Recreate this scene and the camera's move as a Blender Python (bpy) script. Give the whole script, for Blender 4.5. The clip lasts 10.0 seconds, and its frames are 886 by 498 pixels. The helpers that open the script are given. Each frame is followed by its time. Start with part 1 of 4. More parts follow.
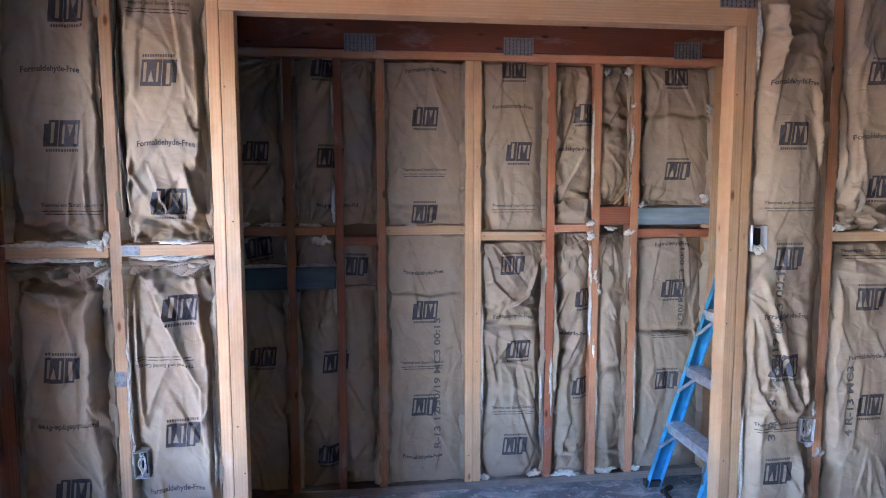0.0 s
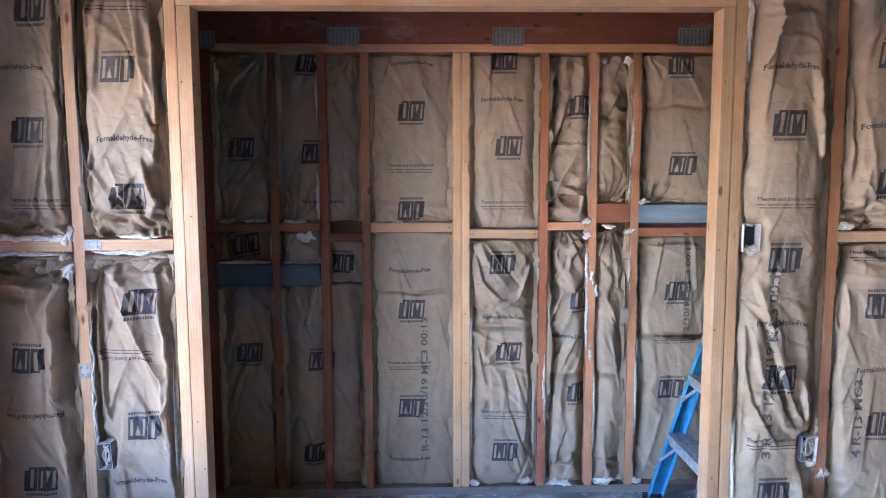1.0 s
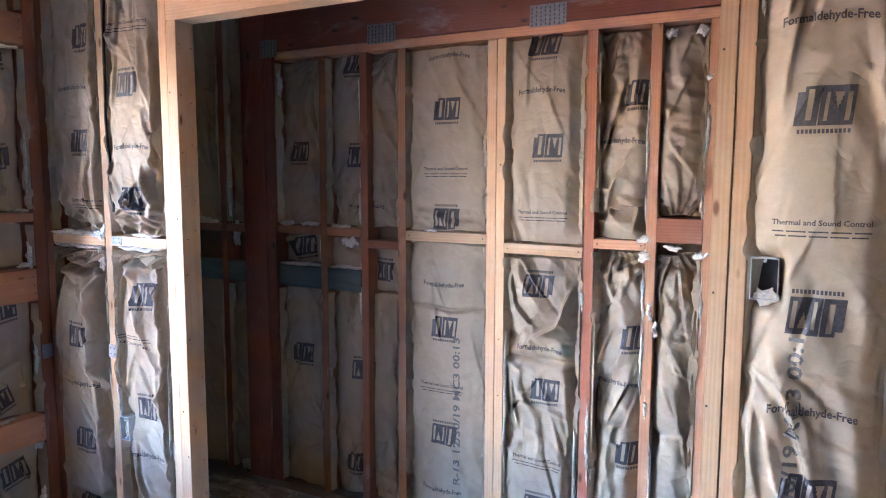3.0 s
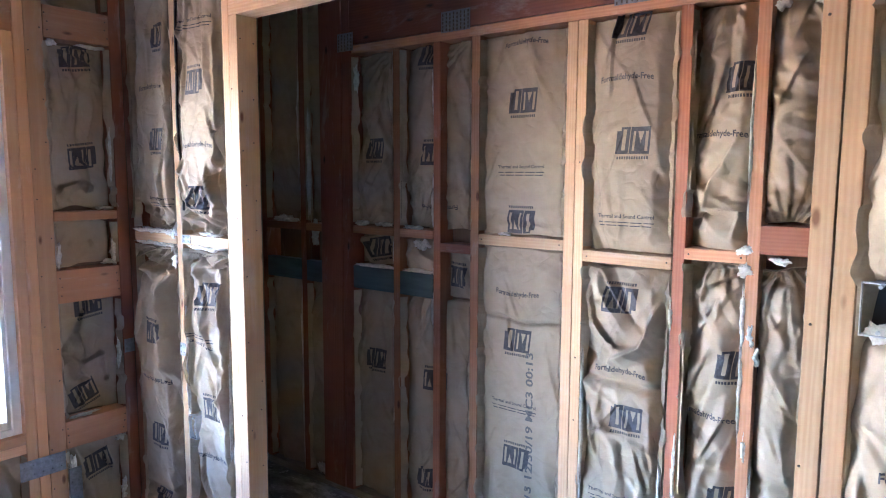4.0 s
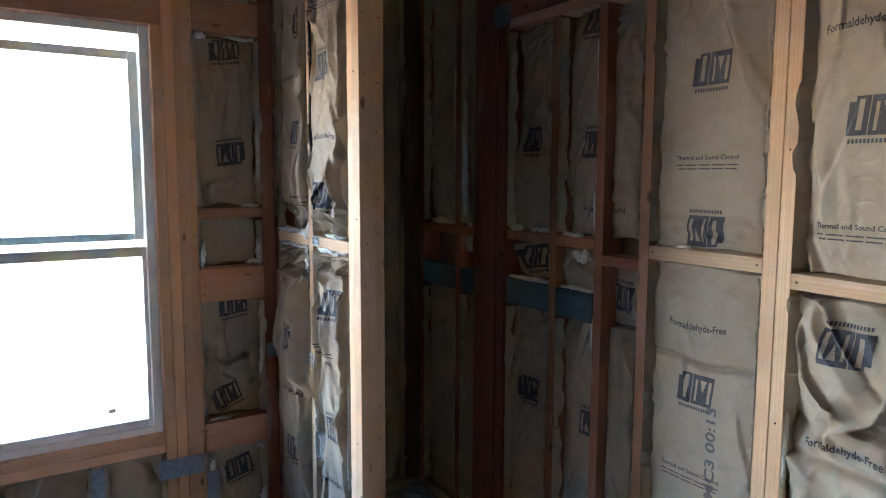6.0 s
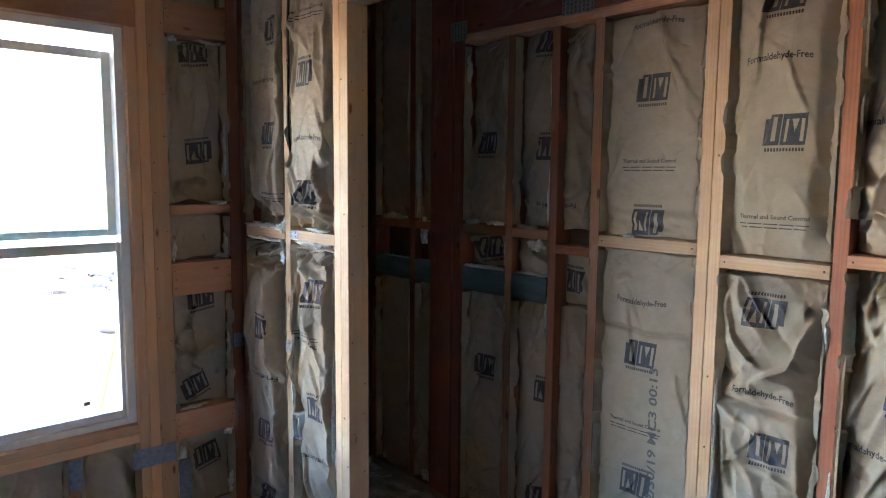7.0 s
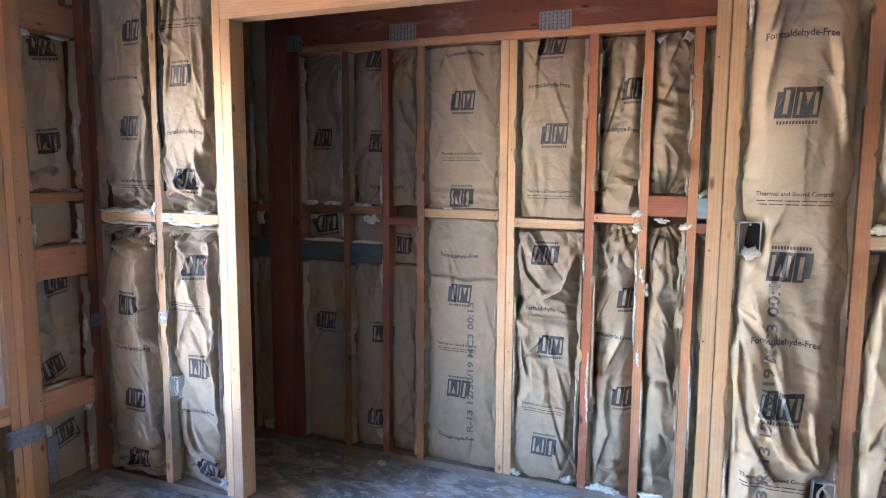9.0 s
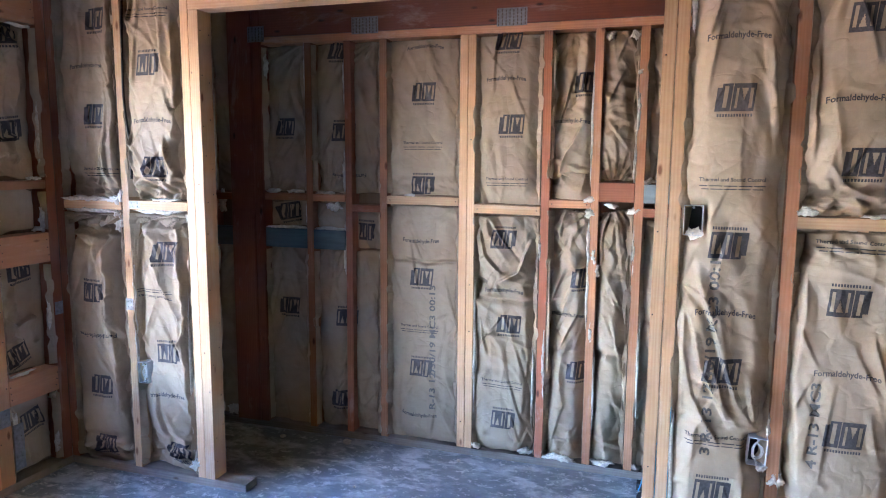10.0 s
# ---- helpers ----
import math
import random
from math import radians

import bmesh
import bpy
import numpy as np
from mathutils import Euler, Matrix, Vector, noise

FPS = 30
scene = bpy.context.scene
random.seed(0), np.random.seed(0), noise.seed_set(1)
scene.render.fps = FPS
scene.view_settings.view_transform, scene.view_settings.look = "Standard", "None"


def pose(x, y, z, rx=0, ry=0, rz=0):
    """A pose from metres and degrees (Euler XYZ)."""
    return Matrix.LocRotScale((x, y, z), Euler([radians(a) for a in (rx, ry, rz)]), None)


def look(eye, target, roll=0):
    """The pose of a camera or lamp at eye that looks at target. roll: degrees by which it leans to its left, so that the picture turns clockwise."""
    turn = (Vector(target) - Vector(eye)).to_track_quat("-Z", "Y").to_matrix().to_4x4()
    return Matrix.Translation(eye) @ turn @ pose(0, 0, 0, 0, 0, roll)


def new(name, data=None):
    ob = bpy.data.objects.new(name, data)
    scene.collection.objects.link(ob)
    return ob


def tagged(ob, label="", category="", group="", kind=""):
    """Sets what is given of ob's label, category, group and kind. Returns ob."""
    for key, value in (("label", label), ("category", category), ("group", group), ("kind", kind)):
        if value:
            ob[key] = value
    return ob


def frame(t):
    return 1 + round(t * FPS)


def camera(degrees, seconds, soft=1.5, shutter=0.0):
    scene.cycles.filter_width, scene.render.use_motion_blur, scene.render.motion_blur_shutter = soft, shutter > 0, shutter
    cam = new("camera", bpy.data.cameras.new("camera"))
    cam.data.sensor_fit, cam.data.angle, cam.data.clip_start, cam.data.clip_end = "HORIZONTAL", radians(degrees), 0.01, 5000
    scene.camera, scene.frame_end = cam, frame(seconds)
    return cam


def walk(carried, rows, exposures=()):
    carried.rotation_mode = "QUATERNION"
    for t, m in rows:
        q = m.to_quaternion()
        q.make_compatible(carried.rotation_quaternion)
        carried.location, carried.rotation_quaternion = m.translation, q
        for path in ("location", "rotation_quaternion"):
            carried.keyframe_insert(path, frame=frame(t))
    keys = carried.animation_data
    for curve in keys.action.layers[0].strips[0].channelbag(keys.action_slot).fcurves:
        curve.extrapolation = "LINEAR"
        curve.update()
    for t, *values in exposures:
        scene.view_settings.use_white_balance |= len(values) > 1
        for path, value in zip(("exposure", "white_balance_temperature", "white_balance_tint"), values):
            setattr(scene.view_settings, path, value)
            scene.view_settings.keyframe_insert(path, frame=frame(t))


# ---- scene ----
cam = camera(65.7, 10.0, soft=1.1)
PATH = [
    (0, (-0.001, 0.037, 1.474), (0.272, 2.008, 1.275), -0.1),
    (0.5, (0.186, 0.043, 1.445), (0.376, 2.024, 1.245), -0.2),
    (1, (0.432, 0.092, 1.456), (0.483, 2.081, 1.256), -0.2),
    (1.5, (0.766, 0.139, 1.458), (0.568, 2.119, 1.257), -0.1),
    (2, (1.023, 0.214, 1.455), (0.647, 2.168, 1.258), -0.1),
    (2.2, (1.177, 0.311, 1.437), (0.691, 2.241, 1.246), -0.0),
    (3.3, (1.793, 0.798, 1.498), (0.77, 2.504, 1.289), 0.1),
    (3.5, (1.813, 0.824, 1.498), (0.734, 2.495, 1.292), 0.1),
    (4, (1.777, 1.051, 1.496), (0.545, 2.612, 1.279), 0.2),
    (4.5, (1.728, 1.282, 1.499), (0.325, 2.69, 1.273), 0.1),
    (5, (1.709, 1.531, 1.502), (0.024, 2.588, 1.291), 0.0),
    (6.3, (1.613, 1.619, 1.464), (-0.053, 2.705, 1.254), 0.4),
    (6.5, (1.609, 1.515, 1.474), (0.036, 2.731, 1.26), 0.4),
    (7, (1.654, 1.183, 1.468), (0.186, 2.524, 1.256), 0.5),
    (7.5, (1.574, 0.895, 1.5), (0.2, 2.333, 1.288), 0.5),
    (8, (1.398, 0.659, 1.415), (0.232, 2.268, 1.193), 0.7),
    (8.5, (1.439, 0.463, 1.465), (0.525, 2.227, 1.235), 0.5),
    (9, (1.58, 0.226, 1.458), (0.807, 2.055, 1.222), 0.3),
    (9.5, (1.552, 0.101, 1.465), (0.834, 1.951, 1.217), 0.4),
    (10, (1.539, 0.046, 1.447), (0.927, 1.932, 1.186), 0.4),
]
walk(cam, [(t, look(eye, target, roll)) for t, eye, target, roll in PATH],
     exposures=[(0, 5.43, 5500, 34), (2, 6.08, 5500, 32), (3.5, 6.28, 5500, 30), (4.5, 6.48, 5300, 25), (5, 6.33, 5300, 21), (6.5, 5.33, 5700, 18), (7.5, 5.53, 5700, 18), (8, 5.53, 5700, 20), (8.5, 5.89, 6350, 28), (9, 6.18, 5850, 27), (10, 6.13, 5600, 29)])

# ---- world, sun, large lights ----
world = bpy.data.worlds.new("sky")
scene.world = world
world.use_nodes = True
wn = world.node_tree
sky = wn.nodes.new("ShaderNodeTexSky")
sky.sky_type = 'NISHITA'
sky.sun_disc = False
sky.sun_elevation = radians(52)
sky.sun_rotation = radians(120)
sky.air_density, sky.dust_density, sky.ozone_density = 1.6, 0.2, 4.0
wn.links.new(sky.outputs[0], wn.nodes["Background"].inputs[0])
wn.nodes["Background"].inputs[1].default_value = 0.15

sun_data = bpy.data.lights.new("sun", "SUN")
sun_data.energy, sun_data.angle, sun_data.color = 2.7, radians(0.5), (1.0, 0.95, 0.86)
sun = new("sun", sun_data)
sun.matrix_world = look((4, 2, 8), (0, 0, 0))

# ---- plan ----
FL = -0.075          # floor
SOLE = FL + 0.038    # top of the sole plates
TOP = 2.44           # ceiling
FY, BY, LX = 2.588, 3.31, -1.226   # faces of the closet front, closet back and window wall studs
DEEP = 0.089         # stud depth
WALLS = {
    "front": lambda u, v, d: (u, FY - d, v),
    "back": lambda u, v, d: (u, BY - d, v),
    "left": lambda u, v, d: (LX + d, u, v),
}


# ---- materials ----
def material(name):
    m = bpy.data.materials.new(name)
    m.use_nodes = True
    nt = m.node_tree
    return m, nt, nt.nodes["Principled BSDF"]


def node(nt, kind, **values):
    n = nt.nodes.new(kind)
    for key, value in values.items():
        n.inputs[key.replace("_", " ")].default_value = value
    return n


def coords(nt, scale, output="Object"):
    tc = nt.nodes.new("ShaderNodeTexCoord")
    mp = nt.nodes.new("ShaderNodeMapping")
    mp.inputs["Scale"].default_value = scale
    info = nt.nodes.new("ShaderNodeObjectInfo")
    comb = nt.nodes.new("ShaderNodeCombineXYZ")
    mul = nt.nodes.new("ShaderNodeMath")
    mul.operation = 'MULTIPLY'
    mul.inputs[1].default_value = 37.0
    nt.links.new(info.outputs["Random"], mul.inputs[0])
    for i in range(3):
        nt.links.new(mul.outputs[0], comb.inputs[i])
    nt.links.new(comb.outputs[0], mp.inputs["Location"])
    nt.links.new(tc.outputs[output], mp.inputs["Vector"])
    return mp.outputs[0]


def ramp(nt, fac, stops):
    r = nt.nodes.new("ShaderNodeValToRGB")
    el = r.color_ramp.elements
    while len(el) < len(stops):
        el.new(0.5)
    for e, (p, c) in zip(el, stops):
        e.position, e.color = p, (*c, 1) if len(c) == 3 else c
    nt.links.new(fac, r.inputs[0])
    return r.outputs[0]


def mix(nt, fac, a, b, blend='MIX'):
    m = nt.nodes.new("ShaderNodeMix")
    m.data_type, m.blend_type = 'RGBA', blend
    for key, value in ((0, fac), (6, a), (7, b)):
        if isinstance(value, (int, float)):
            m.inputs[key].default_value = value
        elif isinstance(value, tuple):
            m.inputs[key].default_value = (*value, 1)
        else:
            nt.links.new(value, m.inputs[key])
    return m.outputs[2]


def bump(nt, height, strength, distance, shader):
    b = node(nt, "ShaderNodeBump", Strength=strength, Distance=distance)
    nt.links.new(height, b.inputs["Height"])
    nt.links.new(b.outputs[0], shader.inputs["Normal"])
    return b


def noise_tex(nt, vec, scale, detail=4.0, rough=0.55, warp=0.0):
    n = node(nt, "ShaderNodeTexNoise", Scale=scale, Detail=detail, Roughness=rough, Distortion=warp)
    nt.links.new(vec, n.inputs["Vector"])
    return n.outputs[0]


def wood(name, pale, deep, knot, rough=0.62, grime=0.25):
    """Sawn softwood, grain along the local z axis, with knots, mill streaks and grime."""
    m, nt, sh = material(name)
    v = coords(nt, (1.0, 1.0, 0.045))
    rings = node(nt, "ShaderNodeTexWave", Scale=26.0, Distortion=5.0, Detail=3.0)
    rings.inputs["Detail Scale"].default_value = 1.2
    nt.links.new(v, rings.inputs["Vector"])
    grain = noise_tex(nt, v, 160.0, 3.0, 0.6)
    broad = noise_tex(nt, coords(nt, (6.0, 6.0, 1.3)), 1.0, 4.0)
    c = ramp(nt, rings.outputs[0], [(0.15, pale), (0.85, tuple(0.55 * p + 0.45 * d for p, d in zip(pale, deep)))])
    c = mix(nt, ramp(nt, broad, [(0.38, (0, 0, 0)), (0.68, (0.75, 0.75, 0.75))]), c, deep)
    c = mix(nt, ramp(nt, grain, [(0.45, (0, 0, 0)), (0.8, (0.5, 0.5, 0.5))]), c, deep)
    vor = node(nt, "ShaderNodeTexVoronoi", Scale=1.0)
    nt.links.new(coords(nt, (11.0, 11.0, 4.2)), vor.inputs["Vector"])
    c = mix(nt, ramp(nt, vor.outputs["Distance"], [(0.05, (1, 1, 1)), (0.11, (0, 0, 0))]), c, knot)
    dirt = noise_tex(nt, coords(nt, (3.0, 3.0, 2.0)), 2.2, 6.0, 0.65)
    c = mix(nt, ramp(nt, dirt, [(0.5, (0, 0, 0)), (0.75, (grime, grime, grime))]), c, tuple(0.35 * x for x in deep))
    smear = noise_tex(nt, coords(nt, (9.0, 9.0, 2.2)), 1.3, 7.0, 0.7, 0.5)
    c = mix(nt, ramp(nt, smear, [(0.57, (0, 0, 0)), (0.70, (0.5, 0.5, 0.5))]), c, tuple(0.55 * x + 0.33 for x in pale))
    info = nt.nodes.new("ShaderNodeObjectInfo")
    hsv = nt.nodes.new("ShaderNodeHueSaturation")
    val = nt.nodes.new("ShaderNodeMapRange")
    val.inputs["To Min"].default_value, val.inputs["To Max"].default_value = 0.78, 1.18
    nt.links.new(info.outputs["Random"], val.inputs["Value"])
    nt.links.new(val.outputs[0], hsv.inputs["Value"])
    nt.links.new(c, hsv.inputs["Color"])
    nt.links.new(hsv.outputs[0], sh.inputs["Base Color"])
    sh.inputs["Roughness"].default_value = rough
    bump(nt, grain, 0.25, 0.002, sh)
    return m


FIR = wood("fresh_fir", (0.74, 0.505, 0.290), (0.60, 0.335, 0.165), (0.25, 0.10, 0.04))
FIR_ORANGE = wood("amber_fir", (0.60, 0.315, 0.17), (0.47, 0.20, 0.095), (0.17, 0.06, 0.025))
# Amber fir lightened to carry the bounce light on the window wall.
FIR_ORANGE_LIT = wood("amber_fir_lit", (0.74, 0.43, 0.23), (0.62, 0.31, 0.145), (0.22, 0.08, 0.03))
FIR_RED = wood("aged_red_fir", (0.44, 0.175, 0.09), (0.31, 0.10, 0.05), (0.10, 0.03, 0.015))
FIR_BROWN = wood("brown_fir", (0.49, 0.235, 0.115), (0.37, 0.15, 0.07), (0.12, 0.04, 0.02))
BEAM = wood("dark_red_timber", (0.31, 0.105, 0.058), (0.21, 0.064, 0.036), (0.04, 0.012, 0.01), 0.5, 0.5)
SOLEWOOD = wood("weathered_plate", (0.34, 0.30, 0.255), (0.24, 0.20, 0.165), (0.10, 0.07, 0.05), 0.7, 0.6)
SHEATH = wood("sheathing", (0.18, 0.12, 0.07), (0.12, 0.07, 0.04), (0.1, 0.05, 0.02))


def treated(name, pale, deep):
    m, nt, sh = material(name)
    n = noise_tex(nt, coords(nt, (1, 1, 0.15)), 30.0, 5.0)
    nt.links.new(ramp(nt, n, [(0.35, deep), (0.7, pale)]), sh.inputs["Base Color"])
    sh.inputs["Roughness"].default_value = 0.6
    bump(nt, n, 0.2, 0.002, sh)
    return m


TEAL = treated("teal_treated", (0.11, 0.17, 0.18), (0.06, 0.10, 0.11))
SLATE = treated("slate_blue_paint", (0.30, 0.38, 0.42), (0.20, 0.27, 0.30))


def kraft(name, base, dark):
    """Brown kraft facing: fibre grain, soft dents, faint rubs."""
    m, nt, sh = material(name)
    v = coords(nt, (1, 1, 1))
    fine = noise_tex(nt, v, 260.0, 3.0, 0.6)
    mid = noise_tex(nt, v, 16.0, 6.0, 0.6, 0.6)
    broad = noise_tex(nt, v, 3.0, 3.0)
    c = ramp(nt, mid, [(0.3, dark), (0.7, base)])
    c = mix(nt, ramp(nt, fine, [(0.4, (0, 0, 0)), (0.75, (0.25, 0.25, 0.25))]), c, tuple(0.7 * x for x in dark))
    c = mix(nt, ramp(nt, broad, [(0.35, (0.0, 0.0, 0.0)), (0.7, (0.35, 0.35, 0.35))]), c, tuple(1.12 * x for x in base))
    nt.links.new(c, sh.inputs["Base Color"])
    sh.inputs["Roughness"].default_value = 0.72
    sh.inputs["Specular IOR Level"].default_value = 0.25
    ridges = None
    for stretch, scale, gain in (((1.0, 1.0, 0.45), 6.5, 1.0), ((0.8, 0.8, 1.0), 17.0, 0.45)):
        n = noise_tex(nt, coords(nt, stretch), scale, 1.5, 0.5, 0.35)
        steps = (('SUBTRACT', 0.5), ('ABSOLUTE', 0.0), ('MINIMUM', 0.11), ('MULTIPLY', gain))
        for kind, value in steps:
            f = nt.nodes.new("ShaderNodeMath")
            f.operation = kind
            f.inputs[1].default_value = value
            nt.links.new(n, f.inputs[0])
            n = f.outputs[0]
        if ridges is not None:
            f = nt.nodes.new("ShaderNodeMath")
            nt.links.new(ridges, f.inputs[0])
            nt.links.new(n, f.inputs[1])
            n = f.outputs[0]
        ridges = n
    b1 = bump(nt, ridges, 0.42, 0.045, sh)
    b2 = node(nt, "ShaderNodeBump", Strength=0.12, Distance=0.001)
    nt.links.new(fine, b2.inputs["Height"])
    nt.links.new(b2.outputs[0], b1.inputs["Normal"])
    return m


KRAFT = kraft("kraft_paper", (0.430, 0.339, 0.238), (0.358, 0.278, 0.191))
# The same kraft, lightened for the light that turned-out edges catch.
KRAFT_EDGE_LIT = kraft("kraft_flange_lit", (0.60, 0.485, 0.345), (0.50, 0.40, 0.28))


def plain(name, color, rough=0.5, metal=0.0, vary=0.12, scale=40.0, relief=0.0):
    m, nt, sh = material(name)
    n = noise_tex(nt, coords(nt, (1, 1, 1)), scale, 5.0, 0.6)
    lo, hi = (tuple(min(1.0, max(0.0, x * f)) for x in color) for f in (1 - vary, 1 + vary))
    nt.links.new(ramp(nt, n, [(0.35, lo), (0.68, hi)]), sh.inputs["Base Color"])
    sh.inputs["Roughness"].default_value, sh.inputs["Metallic"].default_value = rough, metal
    if relief:
        bump(nt, n, 0.5, relief, sh)
    return m


INK_PALE = plain("dotted_stamp_ink", (0.13, 0.12, 0.11), 0.7, 0.0, 0.3, 200.0)
INK = plain("printing_ink", (0.060, 0.055, 0.060), 0.6, 0.0, 0.35, 120.0)
WOOL = plain("glass_wool", (0.78, 0.75, 0.66), 0.95, 0.0, 0.15, 90.0, 0.006)
ZINC = plain("galvanised_steel", (0.30, 0.32, 0.34), 0.5, 0.8, 0.2, 60.0)
NAIL = plain("nail_heads", (0.13, 0.105, 0.085), 0.5, 0.6)
BOX_GREY = plain("grey_plastic_box", (0.60, 0.61, 0.62), 0.5)
# Near-black back panel: the shade inside the box, put into the colour.
BOX_SHADE = plain("box_inside_shade", (0.02, 0.02, 0.022), 0.6)
WIRE = plain("white_wire", (0.75, 0.74, 0.70), 0.45)
CABLE = plain("black_cable", (0.015, 0.015, 0.016), 0.45)
LADDER_BLUE = plain("blue_fibreglass", (0.04, 0.30, 0.54), 0.42, 0.0, 0.15, 25.0)
ALU = plain("worn_aluminium", (0.44, 0.45, 0.47), 0.45, 0.7, 0.25, 35.0)
RUBBER = plain("black_rubber", (0.02, 0.02, 0.02), 0.7)
VINYL = plain("white_vinyl", (0.86, 0.84, 0.78), 0.4, 0.0, 0.04, 20.0)
VINYL_TEAL = plain("tinted_sash_rail", (0.62, 0.76, 0.78), 0.45)
# White vinyl greyed for the backlit rail's shade; also the sticker's grey.
VINYL_SHADE = plain("shaded_vinyl_grey", (0.74, 0.77, 0.77), 0.45)
# Even board tone for unseen closing surfaces, set low to limit bounced light.
BACKWALL = plain("low_bounce_board", (0.145, 0.10, 0.065), 0.8, 0.0, 0.2, 6.0)
# Paler board for the unseen east wall, so it throws window light back.
EAST_BOUNCE = plain("pale_bounce_board", (0.46, 0.335, 0.225), 0.8, 0.0, 0.2, 6.0)
EARTH = plain("pale_dry_ground", (0.30, 0.20, 0.105), 0.9, 0.0, 0.2, 1.5, 0.02)
BARK = plain("bark", (0.16, 0.11, 0.08), 0.9, 0.0, 0.3, 30.0, 0.02)
LEAF = plain("leaves", (0.055, 0.095, 0.035), 0.6, 0.0, 0.4, 6.0)
PIPE = plain("dark_drain_pipe", (0.05, 0.05, 0.055), 0.5)
RUBBLE = plain("scrap_timber", (0.07, 0.06, 0.055), 0.8, 0.0, 0.4, 8.0)
CORD = plain("yellow_cord", (0.70, 0.52, 0.10), 0.6)

m, nt, sh = material("window_glass")
sh.inputs["Transmission Weight"].default_value = 1.0
sh.inputs["Roughness"].default_value = 0.0
sh.inputs["IOR"].default_value = 1.05
sh.inputs["Base Color"].default_value = (0.97, 0.98, 0.98, 1)
GLASS = m

m, nt, sh = material("painted_slab")
v = coords(nt, (1, 1, 1))
c = ramp(nt, noise_tex(nt, v, 2.3, 7.0, 0.62), [(0.30, (0.14, 0.168, 0.19)), (0.52, (0.23, 0.262, 0.29)), (0.74, (0.32, 0.35, 0.375))])
smear = noise_tex(nt, coords(nt, (1.0, 1.8, 1)), 5.0, 10.0, 0.68, 0.3)
patchy = noise_tex(nt, v, 1.6, 3.0, 0.5)
white = mix(nt, ramp(nt, patchy, [(0.34, (0, 0, 0)), (0.54, (1, 1, 1))]), (0.0, 0.0, 0.0), ramp(nt, smear, [(0.47, (0, 0, 0)), (0.58, (0.75, 0.75, 0.75))]))
c = mix(nt, white, c, (0.70, 0.72, 0.73))
scuffs = noise_tex(nt, coords(nt, (1.0, 1.3, 1)), 19.0, 8.0, 0.75, 0.4)
c = mix(nt, ramp(nt, scuffs, [(0.555, (0, 0, 0)), (0.60, (0.75, 0.75, 0.75))]), c, (0.78, 0.79, 0.79))
drops = node(nt, "ShaderNodeTexVoronoi", Scale=24.0)
nt.links.new(v, drops.inputs["Vector"])
c = mix(nt, ramp(nt, drops.outputs["Distance"], [(0.05, (1, 1, 1)), (0.10, (0, 0, 0))]), c, (0.62, 0.63, 0.62))
grime = noise_tex(nt, v, 14.0, 6.0, 0.7)
c = mix(nt, ramp(nt, grime, [(0.5, (0, 0, 0)), (0.74, (0.45, 0.45, 0.45))]), c, (0.08, 0.08, 0.085))
nt.links.new(c, sh.inputs["Base Color"])
nt.links.new(ramp(nt, smear, [(0.3, (0.38, 0.38, 0.38)), (0.7, (0.62, 0.62, 0.62))]), sh.inputs["Roughness"])
bump(nt, grime, 0.25, 0.003, sh)
SLAB = m


# ---- building helpers ----
def mesh_object(name, bm, mat, parent=None, smooth=False):
    me = bpy.data.meshes.new(name)
    bm.to_mesh(me)
    bm.free()
    me.materials.append(mat)
    if smooth:
        me.polygons.foreach_set("use_smooth", [True] * len(me.polygons))
    ob = new(name, me)
    if parent:
        ob.parent = parent
    return ob


def part(name, bm, mat, parent, label="", smooth=False):
    ob = mesh_object(name, bm, mat, parent, smooth)
    return tagged(ob, label) if label else ob


def add_box(bm, lo, hi, bevel=0.0, m=None):
    r = bmesh.ops.create_cube(bm, size=1.0)
    vs = r["verts"]
    for w in vs:
        w.co = Vector([lo[i] + (w.co[i] + 0.5) * (hi[i] - lo[i]) for i in range(3)])
    if bevel:
        es = list({e for w in vs for e in w.link_edges})
        vs = bmesh.ops.bevel(bm, geom=es, offset=bevel, segments=2, affect='EDGES', profile=0.6)["verts"]
    if m is not None:
        bmesh.ops.transform(bm, matrix=m, verts=list(vs))
    return vs


def box_bm(lo, hi, bevel=0.0):
    bm = bmesh.new()
    add_box(bm, lo, hi, bevel)
    return bm


def tube_bm(points, radius, sides=8):
    bm = bmesh.new()
    pts = [Vector(p) for p in points]
    rings = []
    for i, p in enumerate(pts):
        d = (pts[min(i + 1, len(pts) - 1)] - pts[max(i - 1, 0)]).normalized()
        q = d.to_track_quat('Z', 'Y')
        r = radius[i] if isinstance(radius, (list, tuple)) else radius
        rings.append([bm.verts.new(p + q @ Vector((r * math.cos(a), r * math.sin(a), 0)))
                      for a in (2 * math.pi * k / sides for k in range(sides))])
    for a, b in zip(rings, rings[1:]):
        for k in range(sides):
            bm.faces.new((a[k], a[(k + 1) % sides], b[(k + 1) % sides], b[k]))
    bm.faces.new(rings[0][::-1])
    bm.faces.new(rings[-1])
    return bm


AXES = {"z": Matrix.Identity(4), "x": Matrix.Rotation(radians(90), 4, 'Y'), "y": Matrix.Rotation(radians(-90), 4, 'X')}


